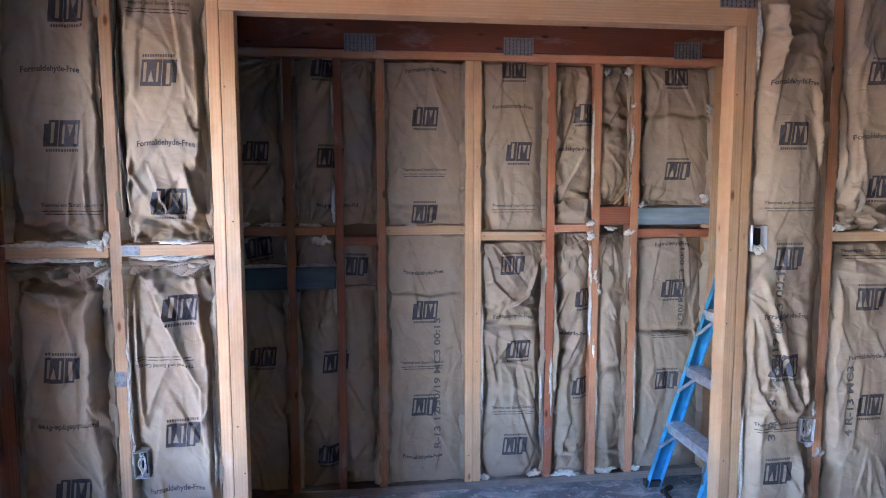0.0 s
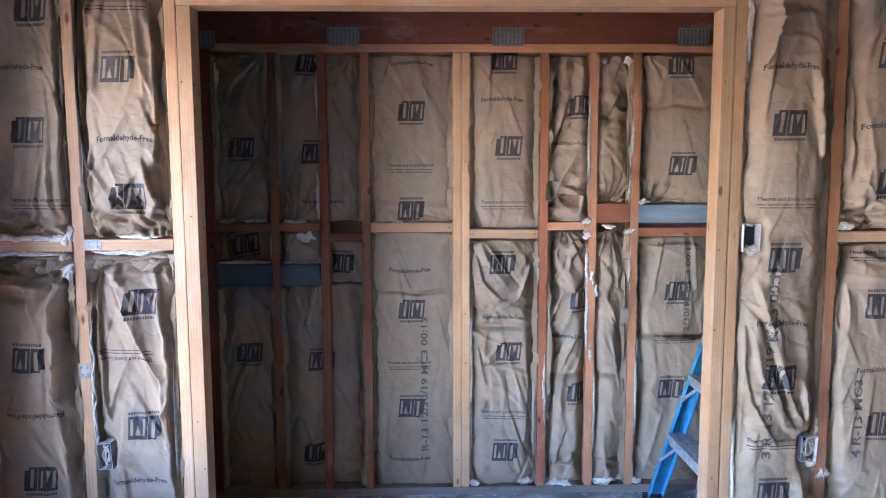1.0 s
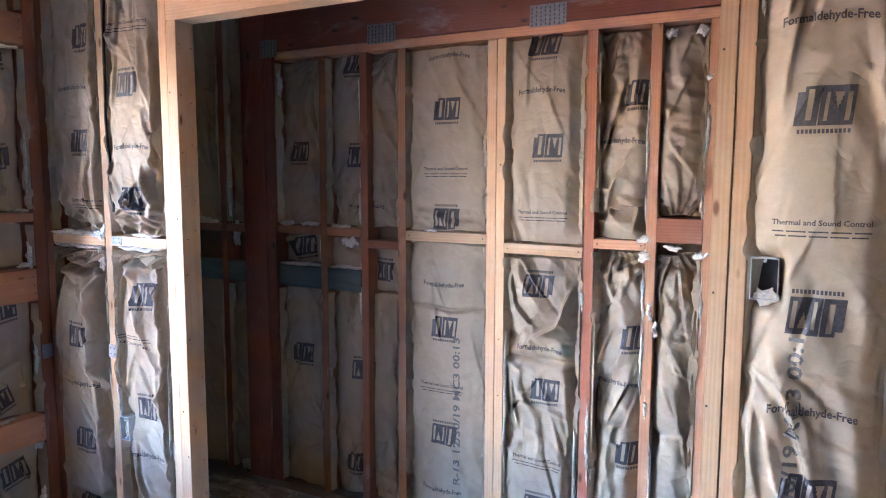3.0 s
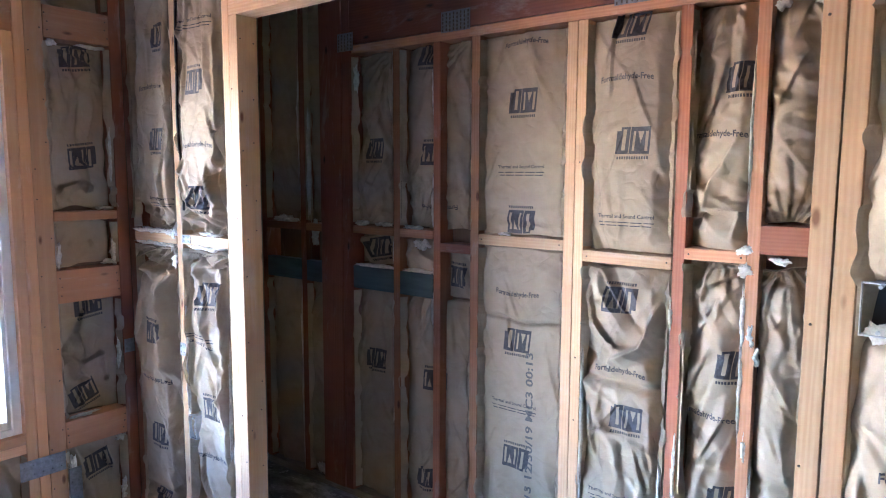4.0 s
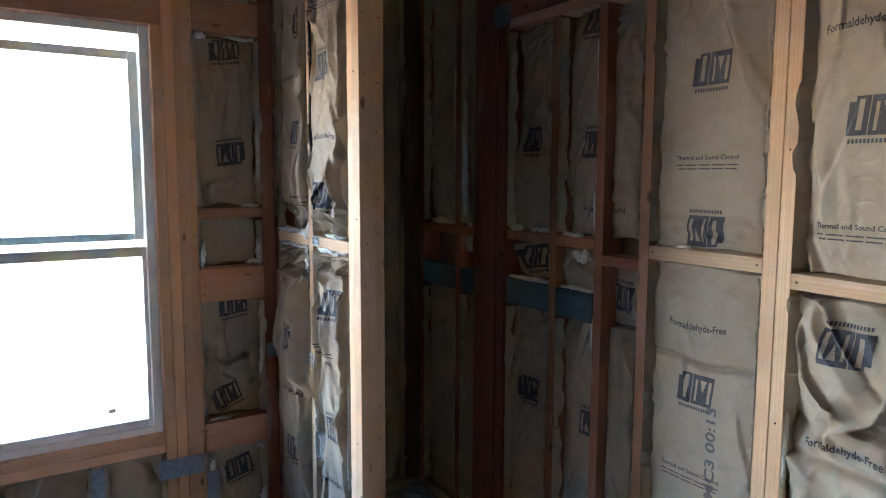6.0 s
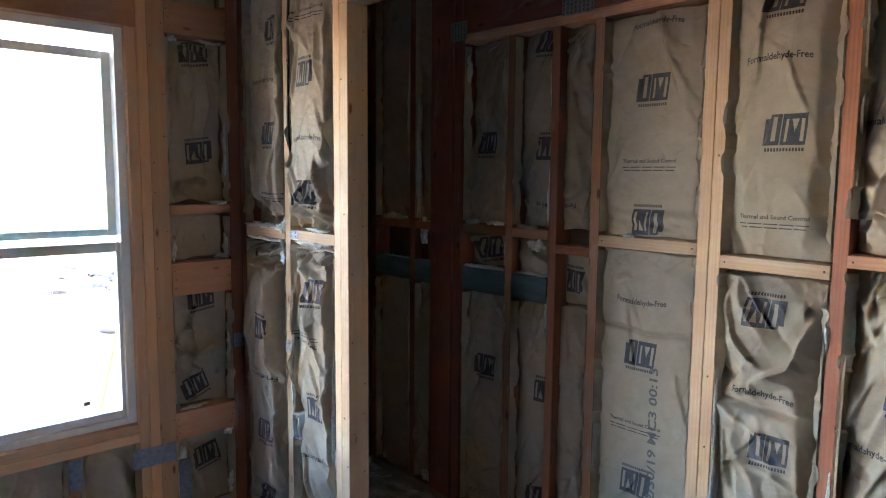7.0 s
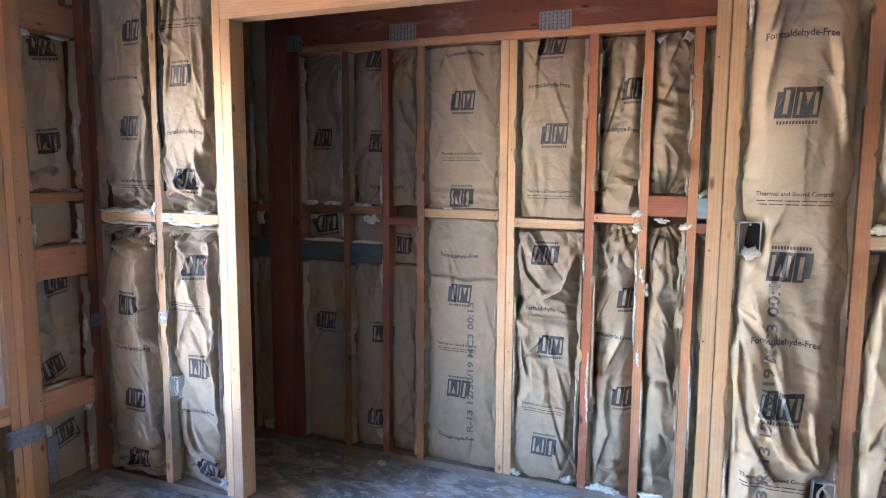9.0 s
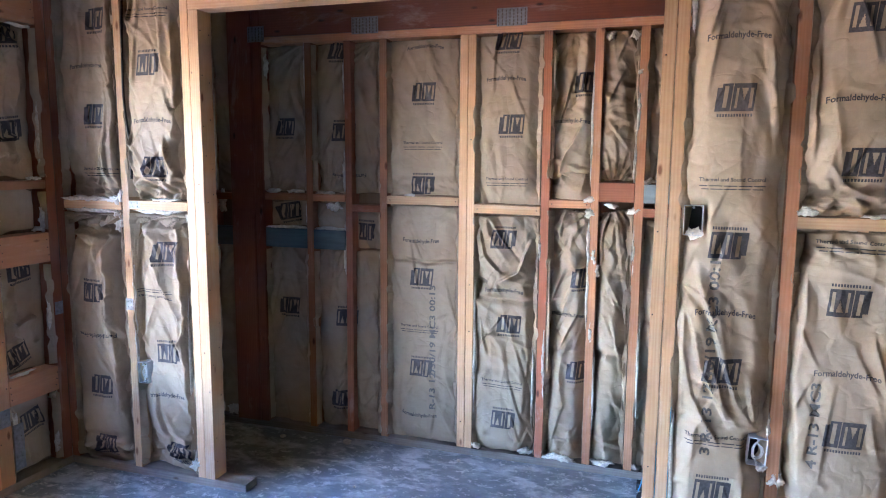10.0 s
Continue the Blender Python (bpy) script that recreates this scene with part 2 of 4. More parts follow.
def lumber(name, lo, hi, mat, parent, axis="z", lean=0.0, bow=0.0, label=""):
    """A sawn board between two corners, with eased edges, a slight bow and its grain along the given axis."""
    lo, hi = Vector(lo), Vector(hi)
    size, mid = hi - lo, (hi + lo) / 2
    order = {"z": (0, 1, 2), "x": (2, 1, 0), "y": (0, 2, 1)}[axis]
    sx, sy, sz = (size[i] for i in order)
    bm = box_bm((-sx / 2, -sy / 2, -sz / 2), (sx / 2, sy / 2, sz / 2), min(0.0025, sx / 6, sy / 6))
    if sz > 0.9:
        for k in range(1, 8):
            z = -sz / 2 + sz * k / 8
            bmesh.ops.bisect_plane(bm, geom=bm.verts[:] + bm.edges[:] + bm.faces[:], plane_co=(0, 0, z), plane_no=(0, 0, 1))
        for w in bm.verts:
            t = 2 * w.co.z / sz
            w.co.x += bow * (1 - t * t) + 0.0012 * noise.noise((w.co.z * 3, mid.x * 9, mid.y * 7))
    ob = mesh_object(name, bm, mat, parent)
    ob.matrix_world = Matrix.Translation(mid) @ Matrix.Rotation(radians(lean), 4, 'Y') @ AXES[axis]
    if label:
        tagged(ob, label)
    return ob


def wall_box(wall, u0, u1, v0, v1, d0, d1):
    a, b = WALLS[wall](u0, v0, d0), WALLS[wall](u1, v1, d1)
    return tuple(map(min, a, b)), tuple(map(max, a, b))


def stud(wall, u0, u1, mat, parent, v0=SOLE, v1=2.402, name="stud", d=0.0, lean=0.0, bow=0.0):
    lo, hi = wall_box(wall, u0, u1, v0, v1, -DEEP + d, d)
    return lumber(name, lo, hi, mat, parent, "z", lean, bow)


def rail(wall, u0, u1, v0, v1, mat, parent, name="blocking", d=0.0, deep=DEEP, lean=0.0):
    lo, hi = wall_box(wall, u0, u1, v0, v1, -deep + d, d)
    return lumber(name, lo, hi, mat, parent, "y" if wall == "left" else "x", lean)


def structure(name, label):
    return tagged(new(name), label, "wall", kind="structure")


# ---- floor, ceiling, closing walls ----
X1, Y0 = 3.6, -2.4
tagged(mesh_object("floor", box_bm((-1.45, Y0 - 0.15, FL - 0.12), (X1 + 0.15, 3.45, FL)), SLAB),
       "blue-grey painted slab floor with white paint spatter", "floor", kind="structure")
# The slab overhangs the window wall, added to hold back high sky light.
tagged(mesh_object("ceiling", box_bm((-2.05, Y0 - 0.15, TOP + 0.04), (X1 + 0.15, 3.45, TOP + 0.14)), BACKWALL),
       "unseen board ceiling with an overhang added to cut sky light", "ceiling", kind="structure")
tagged(mesh_object("wall_east", box_bm((X1, Y0, FL), (X1 + 0.12, 3.42, TOP + 0.04)), EAST_BOUNCE),
       "unseen closing side wall, pale to bounce window light", "wall", kind="structure")
tagged(mesh_object("wall_south", box_bm((-1.42, Y0 - 0.12, FL), (X1 + 0.12, Y0 - 0.001, TOP + 0.04)), BACKWALL),
       "unseen closing rear wall, dark to limit bounced light", "wall", kind="structure")

# Unseen wing added outside to cut window light on the nearest bays.
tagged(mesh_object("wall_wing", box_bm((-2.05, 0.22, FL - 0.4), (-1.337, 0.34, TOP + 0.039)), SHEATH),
       "added unseen dark board wing that blocks window light", "wall", kind="structure")

# ---- closet back wall ----
wall_back = structure("wall_back", "open stud wall at the back of the closet, mixed pale and red studs")
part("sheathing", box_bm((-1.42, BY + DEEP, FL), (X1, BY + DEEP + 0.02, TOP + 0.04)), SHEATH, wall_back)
rail("back", -1.226, 2.5, FL, SOLE, SOLEWOOD, wall_back, "sole_plate")
rail("back", -0.545, 2.5, 2.039, 2.076, FIR_ORANGE, wall_back, "top_plate")
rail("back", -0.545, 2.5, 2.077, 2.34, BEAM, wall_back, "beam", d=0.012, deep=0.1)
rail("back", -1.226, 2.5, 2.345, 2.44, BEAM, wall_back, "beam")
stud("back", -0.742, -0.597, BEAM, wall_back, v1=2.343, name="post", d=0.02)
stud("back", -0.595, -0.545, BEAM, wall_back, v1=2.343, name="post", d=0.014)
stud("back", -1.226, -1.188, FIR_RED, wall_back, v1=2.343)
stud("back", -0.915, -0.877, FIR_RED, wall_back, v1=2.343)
stud("back", -0.288, -0.250, FIR_BROWN, wall_back, v1=2.038)
stud("back", -0.062, -0.024, FIR_RED, wall_back, v1=2.038, bow=0.004)
stud("back", 0.136, 0.176, FIR_ORANGE, wall_back, v1=2.038)
stud("back", 0.560, 0.600, FIR, wall_back, v1=2.038)
stud("back", 0.602, 0.640, FIR, wall_back, v1=2.038)
stud("back", 0.966, 1.006, FIR_RED, wall_back, v1=2.038, bow=0.004)
stud("back", 1.202, 1.240, FIR_ORANGE, wall_back, v1=2.038)
stud("back", 1.400, 1.440, FIR_ORANGE, wall_back, v1=2.038)
stud("back", 1.822, 1.862, FIR, wall_back, v1=2.038)
stud("back", 1.864, 1.904, FIR, wall_back, v1=2.038)
stud("back", 2.31, 2.35, FIR, wall_back, v1=2.038)
rail("back", -1.188, -0.915, 1.215, 1.252, FIR_BROWN, wall_back)
rail("back", -0.877, -0.744, 1.215, 1.252, FIR_BROWN, wall_back)
rail("back", -0.544, -0.288, 1.220, 1.257, FIR_BROWN, wall_back)
rail("back", -0.250, -0.062, 1.219, 1.256, FIR_BROWN, wall_back)
rail("back", -0.024, 0.136, 1.169, 1.206, FIR_RED, wall_back)
rail("back", 0.176, 0.560, 1.214, 1.256, FIR, wall_back)
rail("back", 0.640, 0.966, 1.181, 1.223, FIR, wall_back, lean=0.6)
rail("back", 1.006, 1.202, 1.219, 1.256, FIR_ORANGE, wall_back)
rail("back", 1.240, 1.400, 1.253, 1.342, FIR_RED, wall_back)
rail("back", 1.440, 1.822, 1.187, 1.228, FIR_RED, wall_back)
for u0, u1 in ((-1.188, -0.915), (-0.877, -0.744), (-0.544, -0.288), (-0.250, -0.062)):
    rail("back", u0, u1, 0.962, 1.066, TEAL, wall_back, "treated_block", deep=0.04)
rail("back", 1.440, 1.822, 1.250, 1.336, SLATE, wall_back, "painted_block")

# ---- closet front wall with its wide opening ----
wall_front = structure("wall_front", "open stud wall with a wide framed closet opening")
rail("front", -1.226, -0.225, FL, SOLE, SOLEWOOD, wall_front, "sole_plate")
rail("front", 1.505, X1, FL, SOLE, SOLEWOOD, wall_front, "sole_plate")
rail("front", -1.226, X1, 2.403, 2.44, FIR_ORANGE, wall_front, "top_plate")
stud("front", -1.226, -1.182, FIR_RED, wall_front)
stud("front", -0.841, -0.801, FIR, wall_front, bow=0.004)
stud("front", -0.480, -0.440, FIR, wall_front, name="king_stud")
stud("front", -0.437, -0.388, FIR, wall_front, v1=2.067, name="jack_stud", d=0.002)
stud("front", 1.503, 1.546, FIR, wall_front, v1=2.067, name="jack_stud", d=0.002)
stud("front", 1.549, 1.590, FIR, wall_front, name="king_stud")
stud("front", 1.917, 1.958, FIR_ORANGE, wall_front, bow=0.003)
stud("front", 2.33, 2.37, FIR_ORANGE, wall_front)
stud("front", 2.74, 2.78, FIR_ORANGE, wall_front)
rail("front", -0.438, 1.547, 2.068, 2.30, FIR, wall_front, "header", d=0.001)
rail("front", -0.438, 1.547, 2.302, 2.40, FIR_ORANGE, wall_front, "blocking")
rail("front", -1.181, -0.842, 1.203, 1.243, FIR, wall_front, lean=-0.4)
rail("front", -0.800, -0.481, 1.207, 1.247, FIR, wall_front)
rail("front", 1.959, 2.33, 1.222, 1.262, FIR, wall_front)
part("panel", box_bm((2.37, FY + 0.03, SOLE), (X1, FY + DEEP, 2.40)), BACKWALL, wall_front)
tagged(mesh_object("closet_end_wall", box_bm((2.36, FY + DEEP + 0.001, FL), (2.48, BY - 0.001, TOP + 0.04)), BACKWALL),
       "unseen closing end wall of the closet, dark to limit bounce", "wall", kind="structure")

# ---- window wall ----
wall_left = structure("wall_left", "exterior stud wall framing a large window")
WY0, WY1, WZ0, WZ1 = 0.95, 2.117, 0.432, 2.040
WB0, WB1 = -0.76, -0.30   # an unseen second opening further back in the same wall, added for extra daylight
for u0, u1, v0, v1 in ((Y0 - 0.15, WB0, FL, TOP + 0.04), (WB0, WB1, FL, WZ0), (WB0, WB1, WZ1, TOP + 0.04), (WB1, WY0, FL, TOP + 0.04), (WY1, 3.42, FL, TOP + 0.04), (WY0, WY1, FL, WZ0), (WY0, WY1, WZ1, TOP + 0.04)):
    lo, hi = wall_box("left", u0, u1, v0, v1, -DEEP - 0.02, -DEEP)
    part("sheathing", box_bm(lo, hi), SHEATH, wall_left)
rail("left", Y0, BY, FL, SOLE, SOLEWOOD, wall_left, "sole_plate")
rail("left", Y0, BY, 2.403, 2.44, FIR_ORANGE_LIT, wall_left, "top_plate")
stud("left", 2.117, 2.157, FIR_ORANGE_LIT, wall_left, v1=2.040, name="jack_stud")
stud("left", 2.159, 2.199, FIR_ORANGE_LIT, wall_left, name="king_stud", d=0.002)
stud("left", 2.201, 2.270, FIR_ORANGE_LIT, wall_left, name="king_stud")
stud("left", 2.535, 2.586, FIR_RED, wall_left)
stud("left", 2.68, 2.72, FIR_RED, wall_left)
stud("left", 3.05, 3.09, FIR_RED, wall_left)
stud("left", 0.91, 0.949, FIR_ORANGE_LIT, wall_left, name="jack_stud")
stud("left", 0.86, 0.908, FIR_ORANGE_LIT, wall_left, name="king_stud")
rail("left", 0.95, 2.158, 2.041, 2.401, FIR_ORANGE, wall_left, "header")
rail("left", 0.95, 2.116, 0.392, 0.431, FIR_ORANGE_LIT, wall_left, "rough_sill")
rail("left", 0.95, 2.116, 0.352, 0.390, FIR_ORANGE_LIT, wall_left, "rough_sill", d=-0.002)
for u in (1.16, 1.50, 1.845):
    stud("left", u, u + 0.038, FIR_ORANGE_LIT, wall_left, v1=0.351, name="cripple_stud")
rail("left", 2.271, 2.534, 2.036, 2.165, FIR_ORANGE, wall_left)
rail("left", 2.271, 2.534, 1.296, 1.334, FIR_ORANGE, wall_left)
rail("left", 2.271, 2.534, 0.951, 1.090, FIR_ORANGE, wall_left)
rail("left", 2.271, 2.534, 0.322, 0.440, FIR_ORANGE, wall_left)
rail("left", 2.721, 3.049, 1.215, 1.252, FIR_RED, wall_left)
for u0, u1, v0, v1 in ((Y0, WB0, SOLE, 2.40), (WB1, 0.858, SOLE, 2.40), (WB0, WB1, SOLE, WZ0), (WB0, WB1, WZ1, 2.40)):
    part("panel", box_bm((LX - DEEP, u0, v0), (LX - 0.03, u1, v1)), BACKWALL, wall_left)


# ---- window ----
def window():
    w = tagged(new("window_1"), "white vinyl hung window, upper sash lowered a little", "window", kind="structure")
    a, b, c, d = WY0 + 0.004, WY1 - 0.004, WZ0 + 0.003, WZ1 - 0.004
    x0, x1 = LX - 0.100, LX - 0.022

    def bar(name, y0, y1, z0, z1, xa, xb, parent, mat=VINYL):
        return part(name, box_bm((xa, y0, z0), (xb, y1, z1), 0.003), mat, parent)

    bar("frame_side", b - 0.034, b, c, d, x0, x1, w)
    bar("frame_side", a, a + 0.034, c, d, x0, x1, w)
    bar("frame_head", a + 0.035, b - 0.035, d - 0.034, d, x0, x1, w)
    bar("frame_sill", a + 0.035, b - 0.035, c, c + 0.028, x0, x1, w)
    for nm, za, zb, xa, xb, bot, top in (("upper_sash", 1.215, 1.945, x0 + 0.008, x0 + 0.036, 0.030, 0.034),
                                         ("lower_sash", c + 0.029, 1.192, x0 + 0.040, x0 + 0.070, 0.034, 0.040)):
        s = new(nm)
        s.parent = w
        ya, yb = a + 0.036, b - 0.036
        thin = 0.034 if nm == "upper_sash" else 0.016
        bar("stile", yb - thin, yb, za, zb, xa, xb, s, VINYL)
        bar("stile", ya, ya + thin, za, zb, xa, xb, s, VINYL)
        rail_mat = VINYL_SHADE if nm == "upper_sash" else VINYL
        bar("bottom_rail", ya + thin + 0.001, yb - thin - 0.001, za, za + bot, xa, xb, s, VINYL_TEAL if nm == "upper_sash" else VINYL)
        bar("top_rail", ya + thin + 0.001, yb - thin - 0.001, zb - top, zb, xa, xb, s, rail_mat)
        g = bar("pane", ya + thin - 0.004, yb - thin + 0.004, za + bot - 0.005, zb - top + 0.005, (xa + xb) / 2 - 0.002, (xa + xb) / 2 + 0.002, s, GLASS)
        g.visible_shadow = False
    bar("sticker", 1.917, 1.943, 0.540, 0.558, x0 + 0.0585, x0 + 0.0595, w, VINYL_SHADE)
    return w


window()


# ---- insulation batts ----
def smooth_step(a, b, x):
    t = min(1.0, max(0.0, (x - a) / (b - a)))
    return t * t * (3 - 2 * t)


def facets(x, y, seed):
    """Crumpled paper: flat triangles between random heights, about -0.5 to 0.5."""
    i, j = math.floor(x), math.floor(y)
    fx, fy = x - i, y - j
    h = noise.cell
    p, q = h((i + 1.5, j + 0.5, seed)), h((i + 0.5, j + 1.5, seed))
    if fx + fy < 1:
        o = h((i + 0.5, j + 0.5, seed))
        return o + (p - o) * fx + (q - o) * fy - 0.5
    o = h((i + 1.5, j + 1.5, seed))
    return o + (q - o) * (1 - fx) + (p - o) * (1 - fy) - 0.5


def batt_surface(spec):
    u0, u1, v0, v1 = spec["box"]
    bulge, crumple, seed, tilt = spec.get("bulge", 0.0), spec.get("crumple", 1.0), spec["seed"], spec.get("tilt", 0.25)
    edge_in, folds, waist = spec.get("edge", -0.026), spec.get("folds", ()), spec.get("waist", ())
    pinch, dents, fans = spec.get("pinch", ()), spec.get("dents", ()), spec.get("fans", ())
    half, mid = (u1 - u0) / 2, (u0 + u1) / 2
    lean = radians(90 * tilt + 12 * math.sin(seed * 5))
    creases = [((math.cos(x), math.sin(x)), fine, long, tall) for x, fine, long, tall in
               ((lean * 0.6, 12.0, 2.2, 0.013), (lean - 0.75, 13.0, 3.4, 0.006), (lean + 1.25, 23.0, 6.0, 0.003))]
    rng = random.Random(int(seed * 1000))
    bins = {}
    area = (v1 - v0) * (u1 - u0) / 0.35
    long_folds, short_folds = int(24 * min(1.7, 0.3 + crumple) * area), int(30 * min(1.8, 0.1 + crumple) * area)
    for k in range(long_folds + short_folds):
        side = rng.choice((-1, 1))
        cu = mid + side * half * (1 - rng.random() ** 1.5 * 0.9)
        if k < long_folds:
            cv = rng.uniform(v0, v1)
            x = side * radians(rng.uniform(2, 38)) * rng.choice((1, 1, 1, -1))
            size, tall, wide = rng.uniform(0.16, 0.50), rng.uniform(0.4, 1.0) ** 1.5 * 0.017, rng.uniform(0.020, 0.055)
        else:
            cv = (v0 if rng.random() < 0.5 else v1) + rng.gauss(0, 0.22) if rng.random() < 0.6 else rng.uniform(v0, v1)
            x = side * radians(rng.uniform(20, 80)) * rng.choice((1, 1, -1))
            size, tall, wide = rng.uniform(0.04, 0.13), rng.uniform(0.4, 1.0) * 0.008, rng.uniform(0.012, 0.028)
        tall *= min(1.25, 0.45 + 0.6 * crumple) * rng.choice((1, 1, -0.8))
        fold = (cu, cv, -math.sin(x), math.cos(x), size, tall, wide, rng.choice((-1, 1)))
        for i in range(int((cv - size - 0.06) * 8) - 1, int((cv + size + 0.06) * 8) + 2):
            bins.setdefault(i, []).append(fold)
    runs = []
    for path, tall, wide in spec.get("creases", ()):
        for (a0, b0), (a1, b1) in zip(path, path[1:]):
            runs.append((a0, b0, a1 - a0, b1 - b0, (a1 - a0) ** 2 + (b1 - b0) ** 2, tall, wide, (a0, b0) == path[0], (a1, b1) == path[-1]))

    def depth(u, v):
        e = min(u - u0, u1 - u)
        s = (u - mid) / half
        end = min(v - v0, v1 - v)
        pil = smooth_step(-0.01, min(0.075, half * 0.6), e) * (0.80 + 0.20 * (1 - s * s))
        cap = smooth_step(-0.012, 0.075, end)
        d = edge_in + (bulge - edge_in) * pil * (0.25 + 0.75 * cap)
        q = Vector((u * 1.0, v * 1.0, seed * 7.31))
        wob = noise.noise_vector(q * 3.1) * 0.10
        a, b = u + tilt * v + wob.x, v - tilt * 0.6 * u + wob.y
        edge_w = 1.0 - 0.42 * smooth_step(0.02, half * 0.95, e)
        end_w = 1.0 + 0.7 * (1 - smooth_step(0.02, 0.16, end))
        patch = 0.30 + 0.95 * smooth_step(-0.22, 0.34, noise.noise((u * 2.4, v * 1.8, seed + 60)))
        n1 = noise.noise((a * 7.5, b * 1.7, seed * 3.7))
        n2 = noise.noise((b * 6 + a * 5, a * 2.5 - b, seed * 5.1 + 9))
        w = 0.007 * max(0.0, 1 - 5.5 * abs(n1)) ** 1.2 + 0.005 * max(0.0, 1 - 5.5 * abs(n2)) ** 1.2
        w -= 0.005 * max(0.0, 1 - 6.0 * abs(n1 - 0.28))
        for turn, fine, long, tall in creases:
            p, q = u * turn[0] + v * turn[1] + 0.25 * wob.x, v * turn[0] - u * turn[1] + 0.25 * wob.y
            w += tall * facets(p * fine, q * long, seed + fine)
        d += (w - 0.005) * crumple * 1.5 * patch * edge_w * end_w
        d += noise.noise((u * 5, v * 3.2, seed + 40)) * 0.012 * min(1.0, 0.4 + 0.5 * crumple)
        for cu, cv, dx, dy, size, tall, wide, flip in bins.get(math.floor(v * 8), ()):
            along = ((u - cu) * dx + (v - cv) * dy) / size
            if -0.5 < along < 0.5:
                off = ((u - cu) * dy - (v - cv) * dx) * flip + 0.02 * along * along
                shape = 1 - off / wide if off > 0 else 1 + off / 0.0070
                if shape > 0:
                    d += tall * shape * (1 - 4 * along * along)
        for a0, b0, du, dv, sq, tall, wide, first, last in runs:
            t = ((u - a0) * du + (v - b0) * dv) / sq
            if -0.12 < t < 1.12:
                off = ((u - a0) * dv - (v - b0) * du) / math.sqrt(sq) + 0.006 * noise.noise((u * 6, v * 9, seed))
                off = -off if wide < 0 else off
                shape = 1 - off / abs(wide) if off > 0 else 1 + off / 0.010
                if shape > 0:
                    fade = smooth_step(0.0, 0.35, t) if first else smooth_step(-0.06, 0.06, t)
                    fade *= smooth_step(1.0, 0.65, t) if last else smooth_step(1.06, 0.94, t)
                    d += tall * fade * shape * (0.45 + 0.55 * shape)
        for pu, width in pinch:
            d -= (d + 0.055) * math.exp(-((u - pu) / width) ** 2) if d > -0.055 else 0.0
        for cu, cv, ru, rv in dents:
            q = math.exp(-((u - cu) / ru) ** 4 - ((v - cv) / rv) ** 4)
            d += (-0.06 - d) * q
        for fv, width, amount in folds:
            x = (v - fv - 0.012 * noise.noise((u * 9, fv * 5, seed))) / width
            d += amount * math.exp(-x * x) * (0.5 + pil * 0.5)
        for pu, pv, reach, amount, fine in fans:
            du, dv = u - pu, v - pv
            far = math.hypot(du, dv)
            if far < 2.5 * reach and (dv < 0 or not v0 + 0.2 < pv < v1 - 0.2):
                ang = math.atan2(du, abs(dv) + 0.02) * fine + 0.9 * noise.noise((u * 5, v * 5, seed)) + seed
                saw = ang - math.floor(ang)
                saw = saw / 0.72 if saw < 0.72 else (1 - saw) / 0.28
                gain = min(1.0, far / 0.05) * math.exp(-(far / reach) ** 2)
                d += amount * gain * (saw - 0.45) * (0.6 + 0.8 * noise.noise((math.floor(ang) * 3.1, seed, 2.0)))
        for fv, width, amount in waist:
            x = (v - fv) / width
            g = math.exp(-x * x)
            d += amount * g * (3.2 * facets(u * 22 + v * 10, v * 30 - u * 8, seed + 3) + 1.6 * facets(v * 52 - u * 22, u * 40 + v * 20, seed + 8))
        return max(d, -0.072)
    return depth


def batt_warp(spec):
    """How far the batt's edges draw in from the studs and its ends sag."""
    u0, u1, v0, v1 = spec["box"]
    seed, loose = spec["seed"], min(1.3, 0.45 + 0.6 * spec.get("crumple", 1.0))
    half, mid = (u1 - u0) / 2, (u0 + u1) / 2
    vh, vm = (v1 - v0) / 2, (v0 + v1) / 2

    def warp(u, v):
        s, t = (u - mid) / half, (v - vm) / vh
        side = 1 if s > 0 else -1
        draw = max(0.0, 0.002 + 0.022 * noise.noise((v * 4.1, seed, side * 5.0)) + 0.010 * noise.noise((v * 13, seed, side * 3.0))) * loose
        sag = max(0.0, 0.004 + 0.018 * noise.noise((u * 9, seed, 7.0 if t > 0 else 2.0))) * loose
        return u - side * abs(s) ** 4 * draw, v - (1 if t > 0 else -1) * abs(t) ** 12 * sag
    return warp


def drape(spec, pts, lift=0.0016):
    f, place = spec["depth"], WALLS[spec["wall"]]
    u0, u1, v0, v1 = spec["box"]
    out = []
    for u, v in pts:
        u = min(u1 - 0.006, max(u0 + 0.006, u))
        out.append(place(*spec["warp"](u, v), f(u, v) + lift))
    return out


TEXT_CACHE = {}


def text_outline(body):
    """Flat lettering, unit cap height, centred: corner points and faces."""
    if body not in TEXT_CACHE:
        cu = bpy.data.curves.new("lettering", "FONT")
        cu.body, cu.align_x, cu.align_y, cu.resolution_u, cu.offset = body, 'CENTER', 'CENTER', 2, 0.024
        ob = new("lettering", cu)
        bpy.context.view_layer.update()
        me = bpy.data.meshes.new_from_object(ob.evaluated_get(bpy.context.evaluated_depsgraph_get()))
        co = [(w.co.x, w.co.y) for w in me.vertices]
        TEXT_CACHE[body] = co, [tuple(p.vertices) for p in me.polygons]
        bpy.data.objects.remove(ob)
        bpy.data.curves.remove(cu)
        bpy.data.meshes.remove(me)
    return TEXT_CACHE[body]


